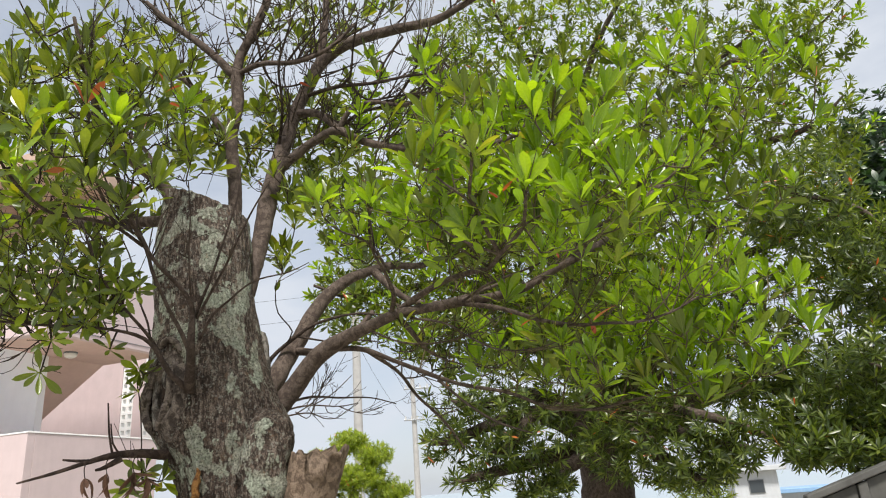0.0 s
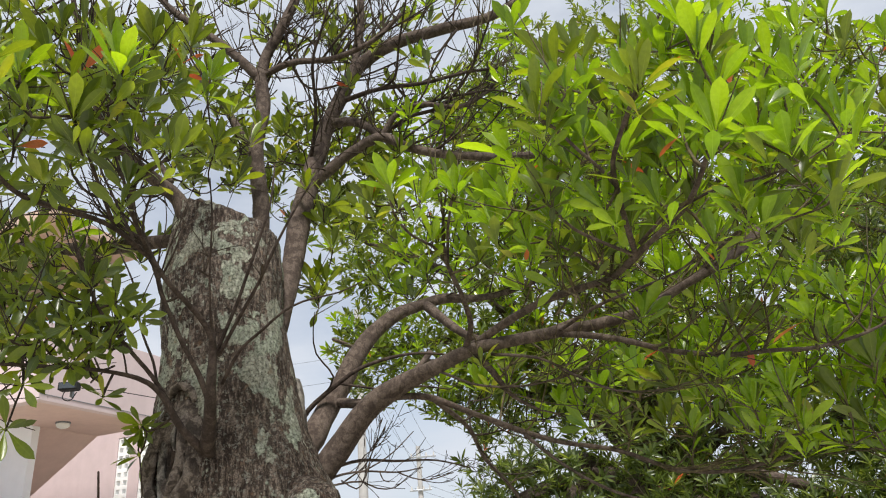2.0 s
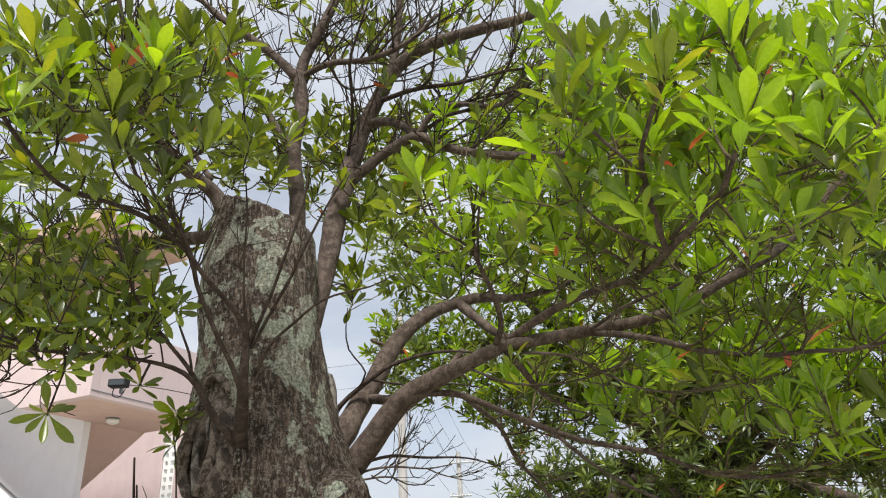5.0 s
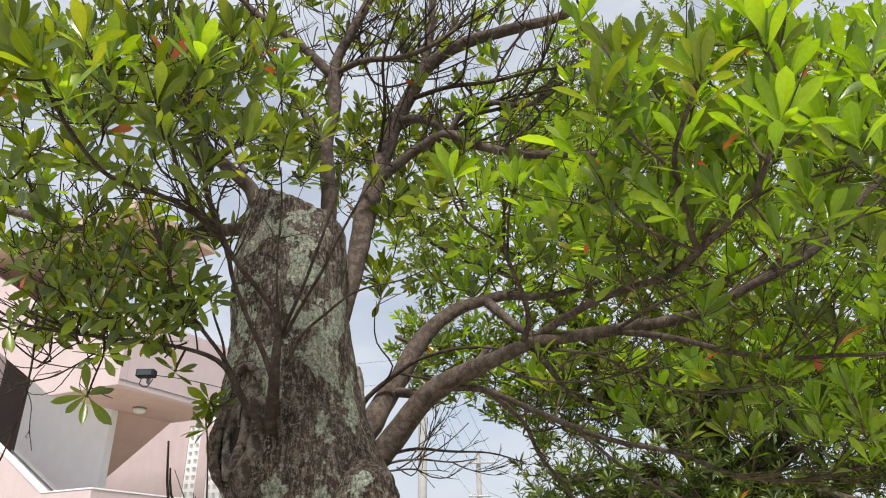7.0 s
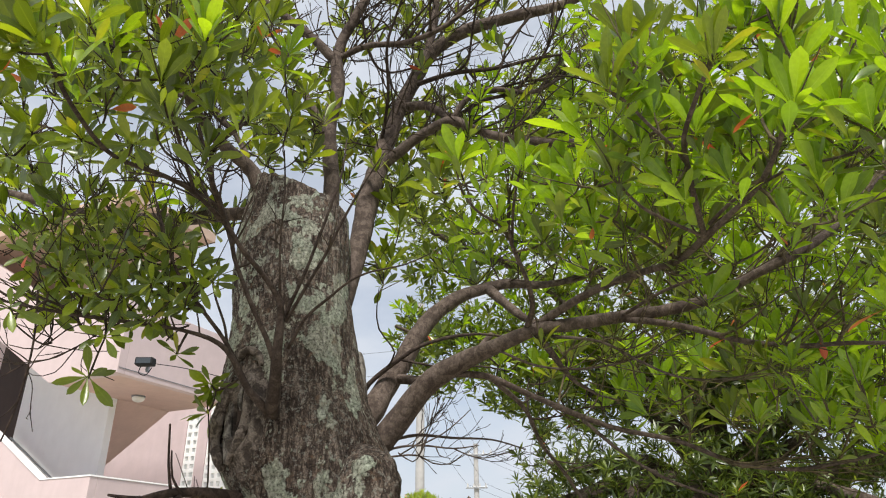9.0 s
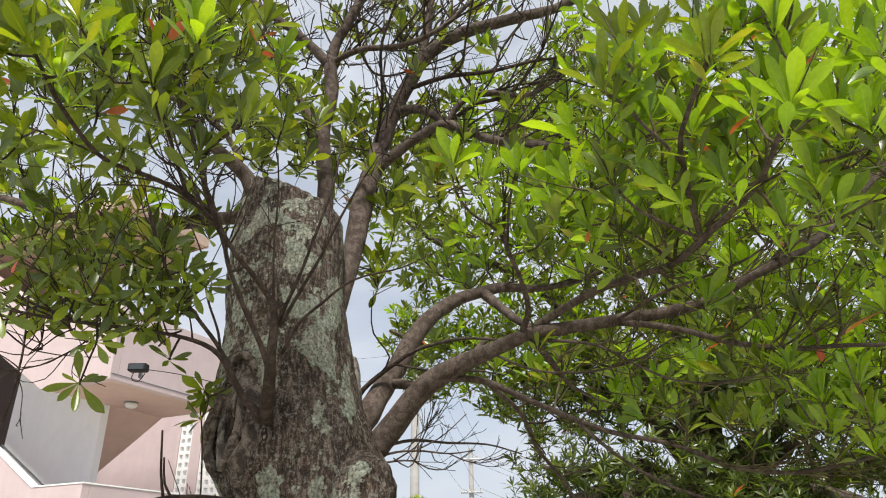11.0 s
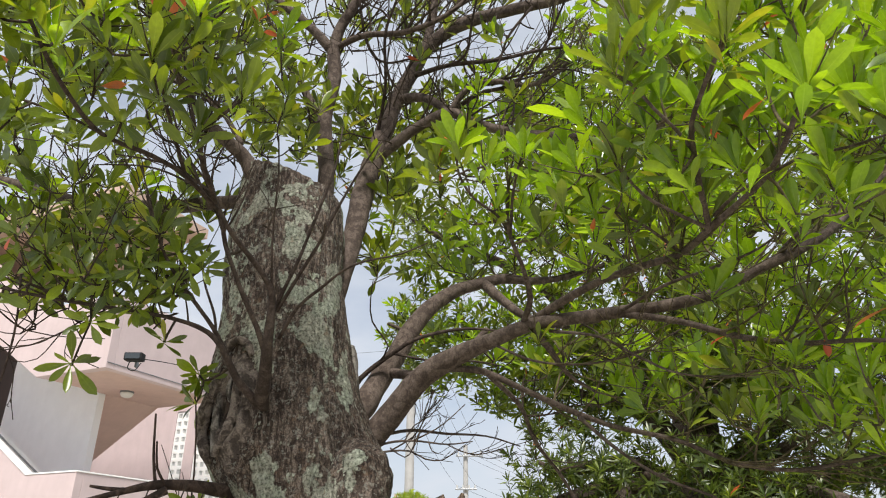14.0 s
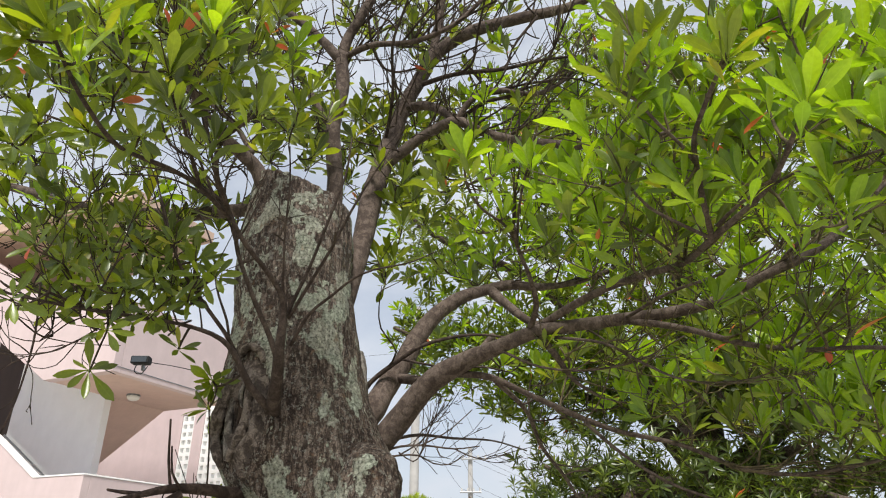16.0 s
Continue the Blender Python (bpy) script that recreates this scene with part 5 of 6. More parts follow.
    for sx, sy, sz, ln in spots:
        e = ends[int(np.argmin(np.sum((ends - np.array([sx, sy, sz])) ** 2, axis=1)))]
        red.append((e, rosette(e, np.array([0.1, -0.2, 0.9]), rng, 1, 1.0, (-55, -35))[0][1], ln))
    # the leaves that hang out towards the viewer's path are single pieces
    near = sorted(range(len(poses)), key=lambda i: poses[i][0][1] + 0.25 * abs(poses[i][0][2] - 2.5))[:290]
    chosen = set(near)
    rest = [q for i, q in enumerate(poses) if i not in chosen]
    attach("crown", leaves_mesh("crown", rest, BROAD, [LEAF, RED_LEAF, YOUNG_LIT_LEAF], rng, 0.002), tree, "dense glossy green leaves in whorls")["kind"] = "stuff"
    shared = [mesh_from("leaf", tv, tf, [mt], True, None, tu) for mt in (LEAF, YOUNG_LIT_LEAF) for tv, tf, tu in BROAD]
    aged = mesh_from("leaf", BROAD[0][0], BROAD[0][1], [RED_LEAF], True, None, BROAD[0][2])
    for i in near:
        o, basis, ln, kind = poses[i]
        leaf = attach("leaf", shared[int(rng.integers(3)) + (3 if kind else 0)], tree)
        leaf.matrix_world = Matrix.Translation(Vector(o)) @ Matrix(basis.tolist()).to_4x4() @ Matrix.Scale(ln, 4)
    for o, basis, ln in red:
        leaf = attach("leaf", aged, tree, "withered orange-red leaf")
        leaf.matrix_world = Matrix.Translation(Vector(o)) @ Matrix(basis.tolist()).to_4x4() @ Matrix.Scale(ln, 4)


build_main_tree()


def build_dead_leaves():
    """Curled brown leaves that hang from the dead limb."""
    rng = np.random.default_rng(3)
    m, nt, b = material("withered_brown_leaf")
    nt.links.new(ramp_node(nt, noise_out(nt, object_vec(nt), 60, 4), [(0.3, (0.06, 0.03, 0.02)), (0.7, (0.20, 0.10, 0.06))]), b.inputs["Base Color"])
    b.inputs["Roughness"].default_value = 0.8
    curl = [leaf_template(0.3, 0.9, 0.9, 1.2), leaf_template(0.36, 1.2, -0.7, 1.1)]
    for x, y, z, n in ((-1.16, 2.36, 1.69, 4), (-1.03, 2.42, 1.70, 6), (-0.99, 2.43, 1.68, 5), (-1.10, 2.38, 1.70, 4)):
        spray = thing("withered_leaf_spray", label="curled withered brown leaves hanging from a dead limb", category="dead leaves", group="withered leaves")
        tube("stalk", [(x, y, z + 0.04, 0.002), (x - 0.01, y, z + 0.01, 0.0018), (x, y - 0.01, z - 0.02, 0.0015)], TWIG_BARK, spray, 5, 0.01)
        for _ in range(n):
            tv, tf, tu = curl[int(rng.integers(2))]
            ln = rng.uniform(0.04, 0.07)
            d = Vector((rng.normal(0, 0.5), rng.normal(0, 0.5), -1.0)).normalized()
            leaf = attach("leaf", mesh_from("leaf", tv, tf, [m], True, None, tu), spray)
            leaf.matrix_world = Matrix.Translation((x, y - 0.01, z - 0.02)) @ d.to_track_quat("X", "Z").to_matrix().to_4x4() @ Matrix.Scale(ln, 4)


build_dead_leaves()


# ---- trees behind ----
def build_tree(name, label, base, trunk_r, lean, fork_z, reach, volumes, gap, leaf, templates, leaf_len, per_tip, spread, seed, bark=None, lift=0.35, r_max=0.02, extra_limbs=(), young=0.0):
    """A tree from its trunk, limbs that fan out into the leafy masses, twigs, and leaves."""
    rng = np.random.default_rng(seed)
    bark = bark or LIMB_BARK
    tree = thing(name, label=label, category="tree")
    x, y = base
    top = np.array([x + lean[0], y + lean[1], fork_z])
    rows = [(x, y, -0.05, trunk_r * 1.35), (x + lean[0] * 0.2, y + lean[1] * 0.2, fork_z * 0.3, trunk_r), (x + lean[0] * 0.6, y + lean[1] * 0.6, fork_z * 0.7, trunk_r * 0.9), (*top, trunk_r * 0.8), (top[0] + 0.1, top[1], fork_z + reach, trunk_r * 0.25)]
    tube("trunk", rows, bark, tree, 20, 0.08, 0.14, seed)
    skeleton = [r for r in spline(rows, 0.1) if r[2] > fork_z * 0.8]
    for vx, vy, vz, rx, ry, rz, n, bare in volumes:
        z0 = min(max(fork_z * 0.85, vz - 0.6 * math.hypot(vx - x, vy - y)), fork_z + reach * 0.8)
        s = (z0 - fork_z) / max(reach, 1e-6)
        r0 = trunk_r * (0.5 if s < 0.2 else 0.3)
        a = np.array([top[0], top[1], z0])
        b = np.array([vx, vy, vz])
        mid = a + (b - a) * 0.5 + np.array([0, 0, 0.12 * np.linalg.norm(b - a)]) + rng.normal(0, 0.06, 3) * np.linalg.norm(b - a)
        curve = [(*a, r0), (*mid, r0 * 0.6), (*b, r0 * 0.3), (*(b + (b - a) * 0.15), r0 * 0.12)]
        tube("limb", curve, bark, tree, 9, 0.1, 0.1, seed)
        skeleton += list(spline(curve, 0.1))[2:]
    for rows in extra_limbs:
        tube("limb", rows, bark, tree, 9, 0.1, 0.1, seed)
        skeleton += list(spline(rows, 0.08))
    tips = scatter_in(volumes, rng, gap)
    curves, axes = grow_twigs(skeleton, tips, rng, lift, 0.0025, r_max)
    attach("branchwork", twigs_mesh("branchwork", curves, TWIG_BARK, 4), tree)["kind"] = "stuff"
    poses = []
    for i, (p, bare, d) in enumerate(tips):
        if not bare:
            poses += rosette(p, axes[i], rng, int(rng.integers(per_tip[0], per_tip[1] + 1)), leaf_len * rng.uniform(0.8, 1.15), spread, 2 if rng.random() < young else 0)
            c = p - axes[i] * leaf_len * 0.6
            poses += rosette(c, axes[i] + rng.normal(0, 0.2, 3), rng, per_tip[0] // 2, leaf_len * 0.9, (0, 40))
    attach("crown", leaves_mesh("crown", poses, templates, [leaf, RED_LEAF, YOUNG_LIT_LEAF], rng, 0.004), tree)["kind"] = "stuff"
    return tree


# the dark tree with narrow leaves, behind the right limbs
build_tree("podocarpus_tree", "dark evergreen tree with narrow leaves behind the old tree", (1.45, 7.0), 0.26, (0.05, 0.0), 2.2, 1.0, [
    (0.25, 6.2, 1.66, 0.32, 0.3, 0.16, 34, 0.2), (0.8, 6.4, 1.55, 0.28, 0.3, 0.16, 50, 0.1), (1.95, 6.0, 1.55, 0.35, 0.3, 0.14, 46, 0.1), (0.02, 6.2, 1.96, 0.28, 0.3, 0.2, 36, 0.2), (0.5, 6.2, 1.86, 0.42, 0.3, 0.18, 48, 0.15), (0.25, 6.3, 2.25, 0.45, 0.5, 0.42, 95, 0.15), (0.9, 6.1, 2.15, 0.6, 0.5, 0.42, 105, 0.12), (1.6, 5.9, 1.85, 0.6, 0.4, 0.4, 150, 0.08), (2.2, 5.8, 1.75, 0.3, 0.3, 0.25, 60, 0.1), (1.9, 6.1, 2.4, 0.7, 0.5, 0.5, 170, 0.05), (2.8, 6.3, 2.4, 0.7, 0.5, 0.5, 160, 0.05),
] + [
    (3.5, 6.4, 2.2, 0.6, 0.6, 0.4, 120, 0.0), (0.5, 6.6, 2.9, 0.8, 0.5, 0.4, 150, 0.05), (1.6, 6.6, 3.0, 0.8, 0.5, 0.4, 150, 0.05), (2.8, 6.6, 3.0, 0.8, 0.5, 0.4, 150, 0.05),
], 0.085, NARROW_LEAF, NARROW, 0.108, (12, 18), (-10, 70), 21, extra_limbs=[[(1.5, 6.9, 2.3, 0.06), (1.95, 5.8, 2.03, 0.045), (2.42, 5.8, 1.86, 0.032), (2.95, 5.8, 1.60, 0.018)]])

# a taller tree of the old tree's kind, in full light behind it
# its share of pale leaves brightens the crown as sun would
build_tree("rear_bay_tree", "tall sunlit broadleaf tree with yellow-green leaves behind the old tree", (1.7, 8.2), 0.2, (0.0, -0.4), 3.4, 2.6, [
    (-0.75, 6.4, 3.35, 0.45, 0.5, 0.5, 130, 0.0), (1.75, 6.0, 3.2, 0.55, 0.4, 0.4, 130, 0.0), (-0.1, 6.2, 3.1, 0.5, 0.4, 0.45, 120, 0.02), (0.8, 6.2, 3.05, 0.5, 0.4, 0.4, 110, 0.02), (-0.7, 6.4, 4.3, 0.5, 0.5, 0.6, 130, 0.0), (0.3, 6.3, 3.6, 0.7, 0.5, 0.6, 190, 0.02), (1.4, 6.3, 3.8, 0.8, 0.5, 0.6, 190, 0.02), (2.6, 6.2, 3.7, 0.8, 0.5, 0.7, 190, 0.02), (3.6, 6.3, 3.7, 0.6, 0.5, 0.7, 140, 0.0),
] + [
    (0.3, 6.4, 4.8, 0.8, 0.6, 0.7, 190, 0.02), (1.6, 6.4, 5.0, 0.9, 0.6, 0.7, 200, 0.02), (2.9, 6.4, 5.0, 0.9, 0.6, 0.7, 200, 0.02), (4.0, 6.6, 4.9, 0.6, 0.6, 0.8, 130, 0.0), (4.1, 6.4, 5.9, 0.6, 0.5, 0.5, 110, 0.0),
    (0.5, 6.8, 5.55, 0.8, 0.6, 0.45, 130, 0.02), (0.3, 6.8, 6.05, 0.5, 0.5, 0.45, 90, 0.02), (0.9, 6.9, 6.8, 0.6, 0.5, 0.5, 90, 0.02), (1.3, 6.8, 6.0, 0.6, 0.8, 0.6, 90, 0.0), (2.0, 6.8, 6.3, 1.2, 0.8, 0.8, 220, 0.0), (3.6, 6.8, 6.1, 1.0, 0.8, 0.8, 180, 0.0), (2.6, 6.9, 7.2, 1.2, 0.8, 0.5, 90, 0.0),
], 0.105, REAR_LEAF, SMALL_BROAD, 0.112, (9, 13), (0, 78), 31, lift=0.6, young=0.28)

# the large dark broadleaf tree beyond, at the right
build_tree("dark_broadleaf_tree", "large dark broad-leaved tree with rounded crown", (6.2, 8.5), 0.25, (0.0, 0.0), 2.2, 2.6, [
    (6.2, 8.4, 5.5, 0.9, 0.8, 0.8, 200, 0.0), (5.5, 8.2, 4.5, 0.8, 0.8, 0.9, 220, 0.0), (7.0, 8.4, 4.6, 0.9, 0.9, 0.9, 200, 0.0),
    (5.7, 8.2, 3.2, 0.9, 0.8, 0.8, 200, 0.0), (6.9, 8.3, 3.2, 0.9, 0.9, 0.8, 160, 0.0), (5.6, 8.2, 2.2, 0.9, 0.8, 0.6, 130, 0.0),
], 0.10, DARK_LEAF, OVAL, 0.14, (9, 13), (-20, 60), 23)

# the lighter evergreen in front of it
build_tree("young_evergreen_tree", "mid-green evergreen tree with narrow leaves beside a wall", (3.9, 5.6), 0.14, (0.1, 0.0), 1.7, 1.4, [
    (3.5, 5.3, 3.0, 0.6, 0.5, 0.5, 200, 0.0), (4.2, 5.4, 2.8, 0.6, 0.5, 0.5, 190, 0.0), (3.2, 5.2, 2.2, 0.6, 0.5, 0.42, 180, 0.0),
    (4.0, 5.3, 2.0, 0.6, 0.5, 0.35, 160, 0.0), (3.2, 5.2, 1.82, 0.35, 0.35, 0.22, 100, 0.0), (2.75, 5.4, 1.85, 0.4, 0.35, 0.22, 90, 0.0), (3.9, 5.5, 1.75, 0.5, 0.35, 0.25, 100, 0.0), (2.62, 5.2, 1.68, 0.3, 0.3, 0.14, 70, 0.0), (3.0, 5.2, 1.62, 0.3, 0.3, 0.14, 60, 0.0), (4.6, 5.5, 3.3, 0.5, 0.5, 0.4, 100, 0.0), (3.0, 5.4, 3.7, 0.5, 0.5, 0.5, 120, 0.0),
], 0.08, NARROW_LEAF, NARROW, 0.115, (10, 15), (-10, 70), 24)

# a pale shrub in front of the far houses
build_tree("pale_shrub", "pale thin-leaved shrub in front of far houses", (3.1, 9.0), 0.04, (0.0, 0.0), 0.8, 0.5, [
    (3.1, 9.0, 1.25, 0.35, 0.3, 0.3, 110, 0.1), (2.8, 9.0, 1.55, 0.3, 0.3, 0.25, 70, 0.1), (3.3, 9.0, 1.6, 0.25, 0.25, 0.22, 60, 0.1),
], 0.06, PALE_LEAF, NARROW, 0.09, (8, 11), (-10, 70), 26)

# the small feathery tree far behind the trunk
build_tree("feathery_tree", "small bright green feathery tree in front of a utility pole", (-1.30, 9.6), 0.08, (0.0, 0.0), 1.2, 0.6, [
    (-1.67, 9.5, 2.02, 0.25, 0.3, 0.16, 200, 0.0), (-1.27, 9.5, 2.25, 0.25, 0.3, 0.15, 200, 0.0), (-0.93, 9.4, 2.05, 0.25, 0.3, 0.15, 190, 0.0), (-1.45, 9.3, 1.85, 0.32, 0.3, 0.18, 220, 0.0),
    (-1.10, 9.3, 1.78, 0.38, 0.3, 0.16, 220, 0.0), (-0.75, 9.4, 1.60, 0.29, 0.3, 0.16, 180, 0.0), (-1.90, 9.5, 1.85, 0.23, 0.3, 0.15, 150, 0.0), (-1.25, 9.3, 1.4, 0.79, 0.3, 0.25, 330, 0.0),
], 0.03, PALE_LEAF, NEEDLE, 0.075, (12, 16), (5, 80), 25)


# ---- the pink building ----
def build_stair_house():
    """Local x runs to the right along the front, y away from the viewer; the origin is the landing's corner."""
    m = pose(-6.95, 12.0, 0, 0, 0, -20.6)
    house = thing("apartment_building", m, "pink and white concrete building with an open staircase", "building")
    t = 0.15
    # landing parapet: level front, rising balustrade, and the return along the side
    part("balustrade", prism_bm([(0, 0), (0, 2.96), (-1.2, 2.96), (-6.0, 5.80), (-6.0, 0)], 0, t, 0.008), PINK, house, "solid pink stair balustrade")
    part("parapet", box_bm(-t, 0.0, t + 0.002, 3.0, 0, 2.957, 0.008), PINK, house, "pink parapet")
    part("coping", prism_bm([(0.012, 2.96), (0.012, 2.985), (-1.2, 2.985), (-6.0, 5.825), (-6.0, 5.80), (-1.2, 2.96)], -0.012, t + 0.012, 0.004), WHITE, house, "thin pale coping")
    part("coping", box_bm(-t - 0.012, 0.012, t + 0.014, 3.0, 2.96, 2.985, 0.004), WHITE, house, "thin pale coping")
    part("landing", box_bm(-1.5, -t - 0.002, t + 0.002, 2.9, 1.70, 1.86, 0.01), PINK, house)
    part("stair_flight", prism_bm([(-1.5, 1.70), (-1.5, 1.86), (-6.0, 4.55), (-6.0, 4.35)], t + 0.002, 1.35, 0.006), WHITE, house)
    # upper landing: soffit slab, fascia and balustrade above it
    part("upper_balustrade", prism_bm([(0.18, 4.65), (0.18, 5.98), (-1.52, 5.98), (-6.2, 8.75), (-6.2, 7.42), (-1.52, 4.65)], -0.02, t, 0.008), PINK, house, "solid pink stair balustrade")
    part("upper_parapet", box_bm(0.03, 0.18, t + 0.002, 2.9, 4.65, 5.977, 0.008), PINK, house, "pink parapet")
    part("drip_line", box_bm(0.182, 0.19, 0.0, 2.9, 4.745, 4.757, 0), GREY_METAL, house)
    part("upper_landing", box_bm(-1.52, 0.028, t + 0.002, 2.9, 4.66, 4.82, 0.004), SOFFIT, house, "pink-brown landing soffit")
    part("upper_flight", prism_bm([(-1.522, 4.66), (-1.522, 4.82), (-6.2, 7.60), (-6.2, 7.42)], t + 0.002, 1.35, 0.006), SOFFIT, house)
    part("back_flight", prism_bm([(-1.53, 4.655), (-1.53, 4.84), (-4.7, 2.86), (-4.7, 2.70)], 1.55, 2.895, 0.006), SOFFIT, house, "sloping underside of the rear stair flight")
    part("spine_wall", box_bm(-4.22, -1.53, 1.37, 1.53, 0, 5.6, 0.006), WHITE, house, "white wall between the stair flights")
    part("rear_wall", box_bm(-7.7, -3.06, 5.0, 5.15, 0, 6.4, 0.008), PINK, house, "plain pink rear wall")
    part("side_wall", box_bm(-10.0, -4.72, 1.75, 1.9, 0, 8.8, 0.008), PINK, house)
    # dark panel closes the open recess; its brown includes the shade inside
    part("recess_panel", box_bm(-5.6, -4.3, 1.60, 1.745, 3.0, 6.4, 0.01), DARK_BROWN, house, "dark brown panel standing for the shaded recess")
    part("pillar", box_bm(-2.665, -2.36, 5.0, 5.15, 0, 6.4, 0.008), PINK, house)
    part("roof", box_bm(-6.4, 0.1, -0.3, 1.9, 7.9, 8.12, 0.01), TAN, house, "tan roof slab with shaded soffit")
    part("beam", box_bm(-6.3, -0.4, 1.5, 1.7, 7.4, 7.898, 0.01), TAN, house)
    # handrail on the white wall
    rail = part("handrail", rod_bm((-4.2, 1.31, 4.08), (-1.75, 1.31, 2.66), 0.02, 0.02), GREY_METAL, house, "slim dark metal handrail")
    for x in (-3.9, -2.9, -2.0):
        z = 4.08 + (x + 4.2) * (2.66 - 4.08) / 2.45
        part("bracket", rod_bm((x, 1.31, z), (x, 1.37, z - 0.05), 0.010, 0.010, 8), GREY_METAL, rail)
    # screen wall of pierced blocks
    pitch = 0.19
    bm = bmesh.new()
    o, i = pitch / 2, pitch * 0.29
    rows = []
    for y in (0.0, 0.12):
        for s in (o, i):
            rows.append([bm.verts.new((sx * s, y, sz * s)) for sx, sz in ((-1, -1), (1, -1), (1, 1), (-1, 1))])
    fo, fi, bo, bi = rows
    for k in range(4):
        k2 = (k + 1) % 4
        bm.faces.new((fo[k], fo[k2], fi[k2], fi[k]))
        bm.faces.new((bo[k2], bo[k], bi[k], bi[k2]))
        bm.faces.new((fi[k], fi[k2], bi[k2], bi[k]))
        bm.faces.new((fo[k2], fo[k], bo[k], bo[k2]))
    bmesh.ops.recalc_face_normals(bm, faces=bm.faces[:])
    block = bpy.data.meshes.new("screen_block")
    bm.to_mesh(block)
    bm.free()
    block.materials.append(SCREEN)
    for x0, cols, top, count in ((-3.05, 2, 5.08, 13), (-2.35, 7, 6.35, 19)):
        screen = new("block_screen")
        screen.parent = house
        screen["label"] = "white screen of pierced concrete blocks"
        for c in range(cols):
            for r in range(count):
                ob = attach("screen_block", block, screen)
                ob.location = (x0 + pitch * (c + 0.5), 5.02, top - pitch * (r + 0.5))
    part("lintel", box_bm(-3.058, -2.667, 5.0, 5.15, 5.085, 6.4, 0.006), PINK, house)
    part("end_wall", box_bm(-1.015, -0.8, 5.0, 5.15, 0, 6.4, 0.006), PINK, house)
    lamp = thing("ceiling_light", m @ pose(-0.93, 1.5, 4.66), "round white ceiling light under the stair landing", "ceiling light")
    part("base", rod_bm((0, 0, 0), (0, 0, -0.03), 0.13, 0.13, 24), GREY_METAL, lamp)
    bm = bmesh.new()
    bmesh.ops.create_uvsphere(bm, u_segments=20, v_segments=10, radius=0.12)
    for v in bm.verts:
        v.co.z = v.co.z * 0.6 - 0.05
    part("shade", bm, LAMP_GLASS, lamp, "milky glass shade")
    # floodlight fixed to the upper fascia
    flood = thing("floodlight", m @ pose(0.92, -0.10, 4.72, 0, 0, 25), "dark floodlight on a bracket with loose cables", "floodlight")
    part("housing", box_bm(-0.15, 0.15, -0.09, 0.08, -0.065, 0.065, 0.02), BLACK_RUBBER, flood)
    part("bracket", box_bm(-0.02, 0.02, 0.082, 0.16, -0.14, 0.1, 0.004), GREY_METAL, flood)
    part("glass", box_bm(-0.12, 0.12, -0.102, -0.092, -0.045, 0.045, 0), DARK_GLASS, flood)
    tube("cable", [(0.1, 0.05, -0.08, 0.008), (0.0, 0.08, -0.2, 0.008), (-0.12, 0.08, -0.16, 0.008), (-0.1, 0.1, 0.0, 0.008)], BLACK_RUBBER, flood, 6, 0.03)
    tube("cable", [(0.1, 0.1, 0.0, 0.007), (0.6, 0.25, -0.05, 0.007), (1.2, 0.8, -0.1, 0.007), (1.6, 2.0, 0.0, 0.007)], BLACK_RUBBER, flood, 6, 0.08)


build_stair_house()


# ---- utility poles and wires ----
def build_pole(x, y, height, r, arms, label):
    p = thing("utility_pole", pose(x, y, 0), label, "utility pole", "utility poles")
    part("pole", rod_bm((0, 0, -0.05), (0, 0, height), r, r * 0.7, 24), CONCRETE, p)
    for z, x0, x1 in arms:
        arm = part("crossarm", box_bm(x0, x1, -r - 0.09, -r + 0.02, z - 0.04, z + 0.04, 0.008), STEEL, p)
        for k in range(4):
            xx = x0 + (x1 - x0) * (k + 0.3) / 3.6
            part("insulator", rod_bm((xx, -r - 0.03, z + 0.04), (xx, -r - 0.03, z + 0.22), 0.05, 0.03, 10), PORCELAIN, arm)
    return p


build_pole(-3.62, 30.0, 12.3, 0.21, [], "round grey concrete utility pole")
build_pole(-1.72, 40.0, 7.75, 0.17, [(7.15, -0.5, 0.95), (5.45, -0.55, 0.6)], "grey concrete utility pole with two crossarms")


def build_wire(p, q, sag, r=0.007):
    p, q = np.array(p), np.array(q)
    rows = [(*(p + (q - p) * s - np.array([0, 0, 4 * sag * s * (1 - s)])), r) for s in np.linspace(0, 1, 9)]
    w = thing("power_line", label="thin black overhead power line", category="power line", group="overhead lines")
    tube("wire", rows, BLACK_RUBBER, w, 5, 1.5)


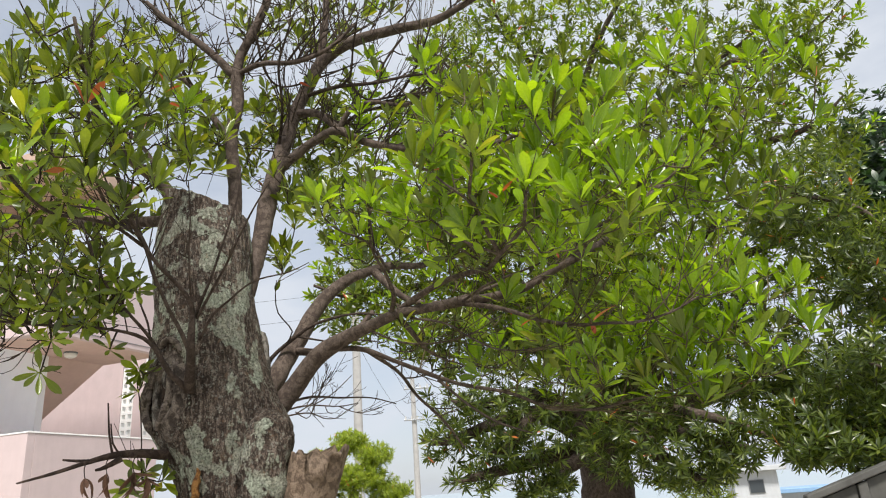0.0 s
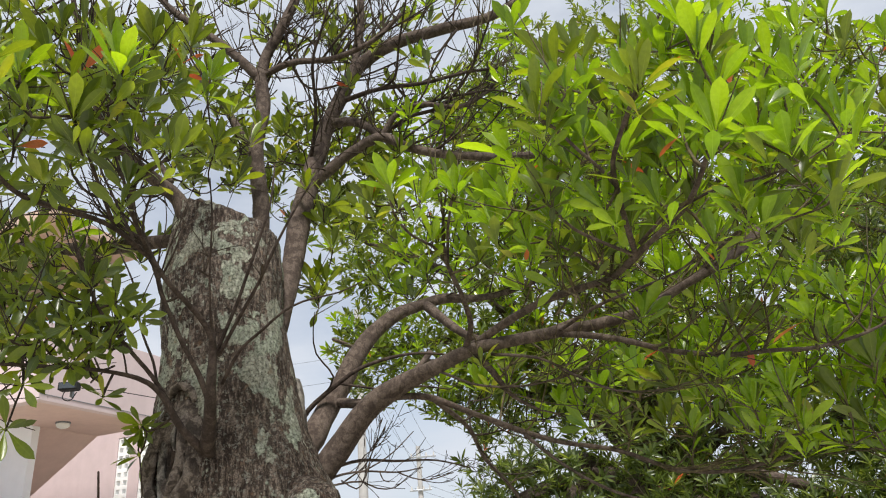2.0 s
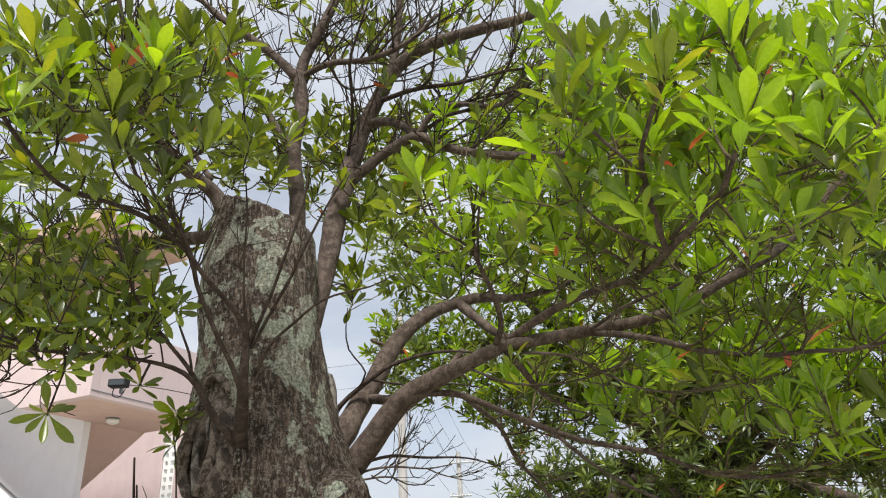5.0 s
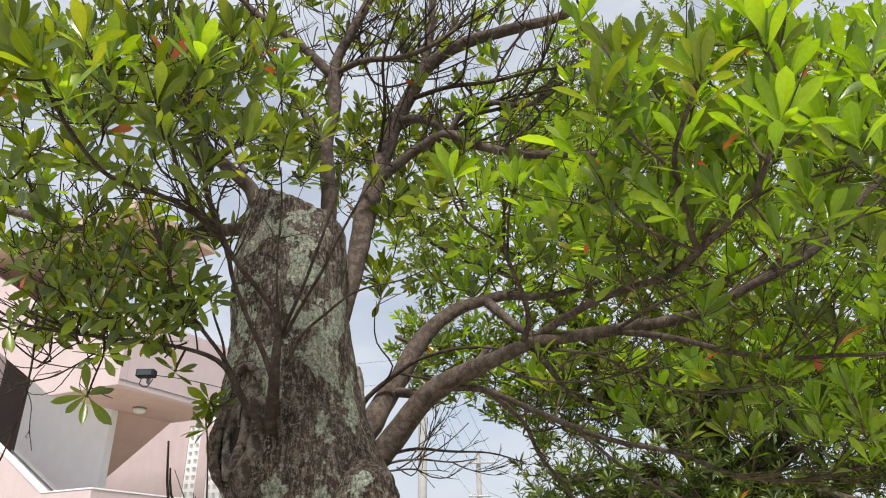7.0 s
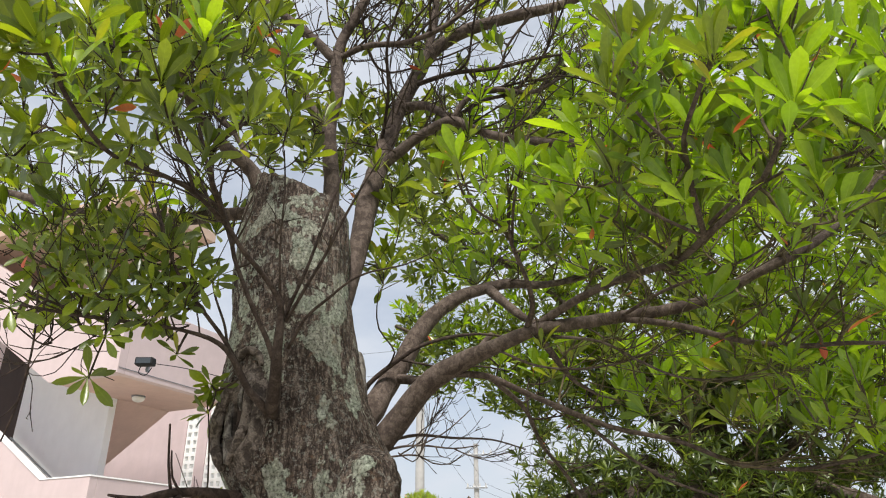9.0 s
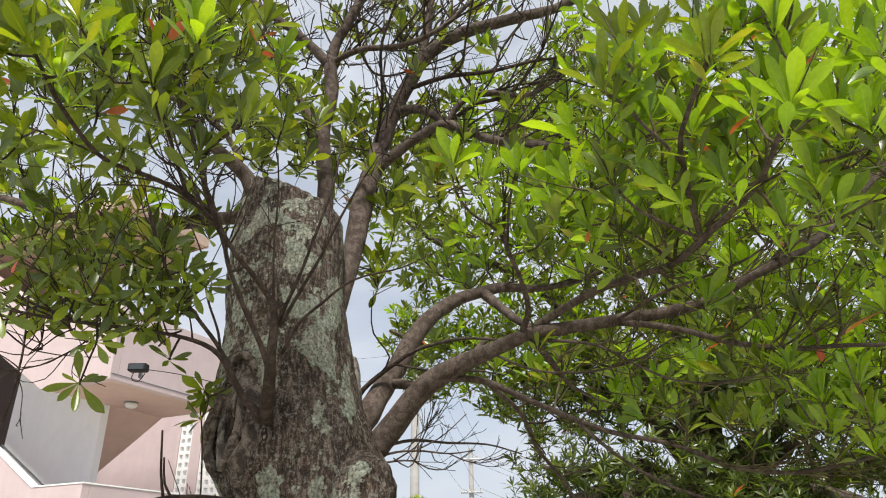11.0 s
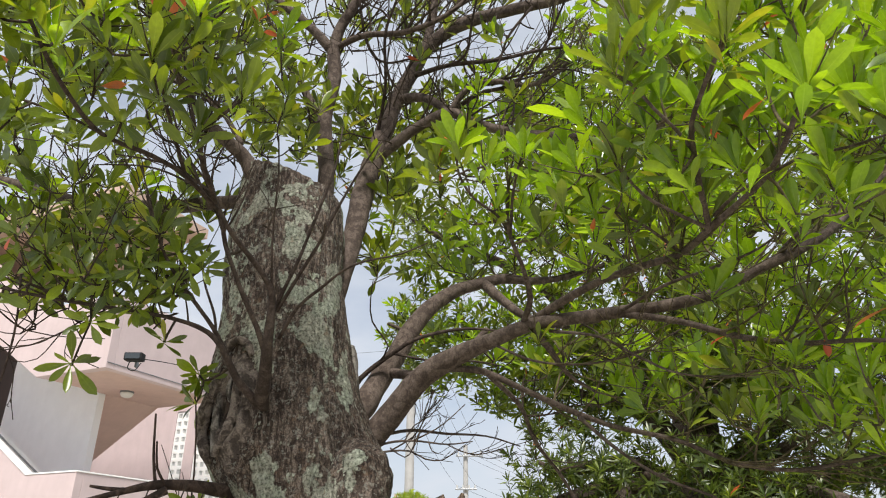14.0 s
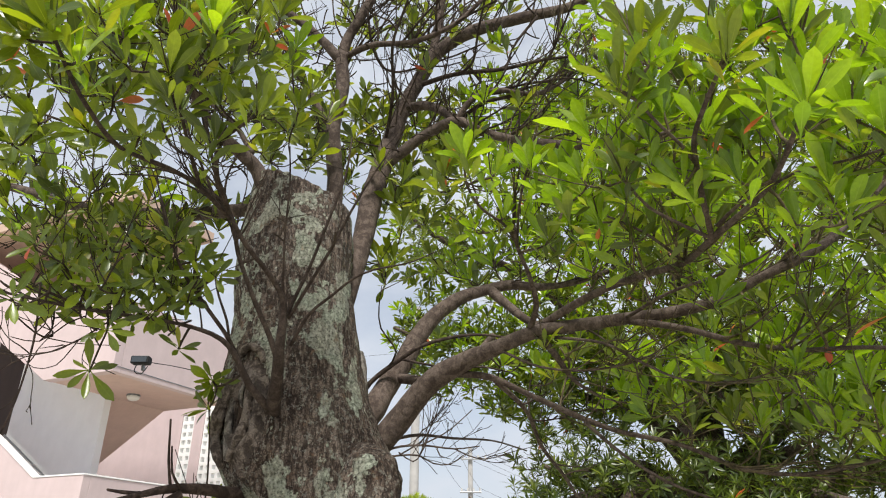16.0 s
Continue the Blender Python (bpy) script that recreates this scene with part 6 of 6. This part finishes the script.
for dx, dz in ((-0.45, 7.35), (0.2, 7.35), (0.9, 7.35), (-0.5, 5.65), (0.5, 5.65)):
    build_wire((-1.72 + dx, 39.8, dz), (-3.62 + dx, 29.8, dz + 3.6), 0.5)
    build_wire((-1.72 + dx, 39.8, dz), (14 + dx, 60, dz - 0.5), 1.2)
for dz in (9.2, 10.2):
    build_wire((-3.62, 29.8, dz), (-24, 26, dz + 0.6), 0.9, 0.006)


# ---- wall and far houses at the right ----
def build_block_wall():
    """A low wall of panels between posts, its coping climbing to the right."""
    w = thing("panel_wall", pose(2.40, 4.95, 0, 0, 0, -18), "weathered grey panel wall with a climbing coping", "wall")
    pitch, start, climb = 0.30, 1.38, 0.34
    for k in range(8):
        a, b = pitch * k, pitch * (k + 1)
        za, zb = start + climb * a, start + climb * b
        part("panel", prism_bm([(a + 0.032, 0), (a + 0.032, za + 0.010 - 0.05), (b - 0.032, zb - 0.011 - 0.05), (b - 0.032, 0)], 0.03, 0.11, 0.008), BLOCK, w)
        part("post", prism_bm([(a - 0.03, 0), (a - 0.03, za - 0.062), (a + 0.03, za - 0.042), (a + 0.03, 0)], 0.0, 0.14, 0.006), BLOCK, w)
    end = pitch * 8
    part("coping", prism_bm([(-0.05, start - 0.062), (-0.05, start - 0.012), (end, start + climb * end), (end, start + climb * end - 0.035)], -0.02, 0.16, 0.008), BLOCK, w, "sloping grey coping")


build_block_wall()


def build_far_house(x, y, turn, width, depth, base, top, roof, label):
    h = thing("far_house", pose(x, y, base, 0, 0, turn), label, "house", "far houses")
    part("wall", box_bm(-width / 2, width / 2, 0, depth, 0, top, 0.02), FAR_WHITE, h)
    part("roof", box_bm(-width / 2 - 0.5, width / 2 + 0.5, -0.6, depth + 0.4, top + 0.002, top + 0.3, 0.03), roof, h)
    n = int(width / 2.4)
    for k in range(n):
        cx = -width / 2 + width * (k + 0.5) / n
        win = part("window", box_bm(cx - 0.45, cx + 0.45, -0.06, -0.002, top - 1.3, top - 0.5, 0.01), GREY_METAL, h)
        part("pane", box_bm(cx - 0.40, cx + 0.40, -0.075, -0.062, top - 1.25, top - 0.55, 0), DARK_GLASS, win)


build_far_house(18.9, 46, -14, 2.6, 4, -1.6, 3.1, FAR_WHITE, "pale flat-roofed concrete house far behind the trees")
build_far_house(25.0, 52, -12, 6, 5, -1.6, 1.5, BLUE_ROOF, "low house with a pale blue roof behind the trees")
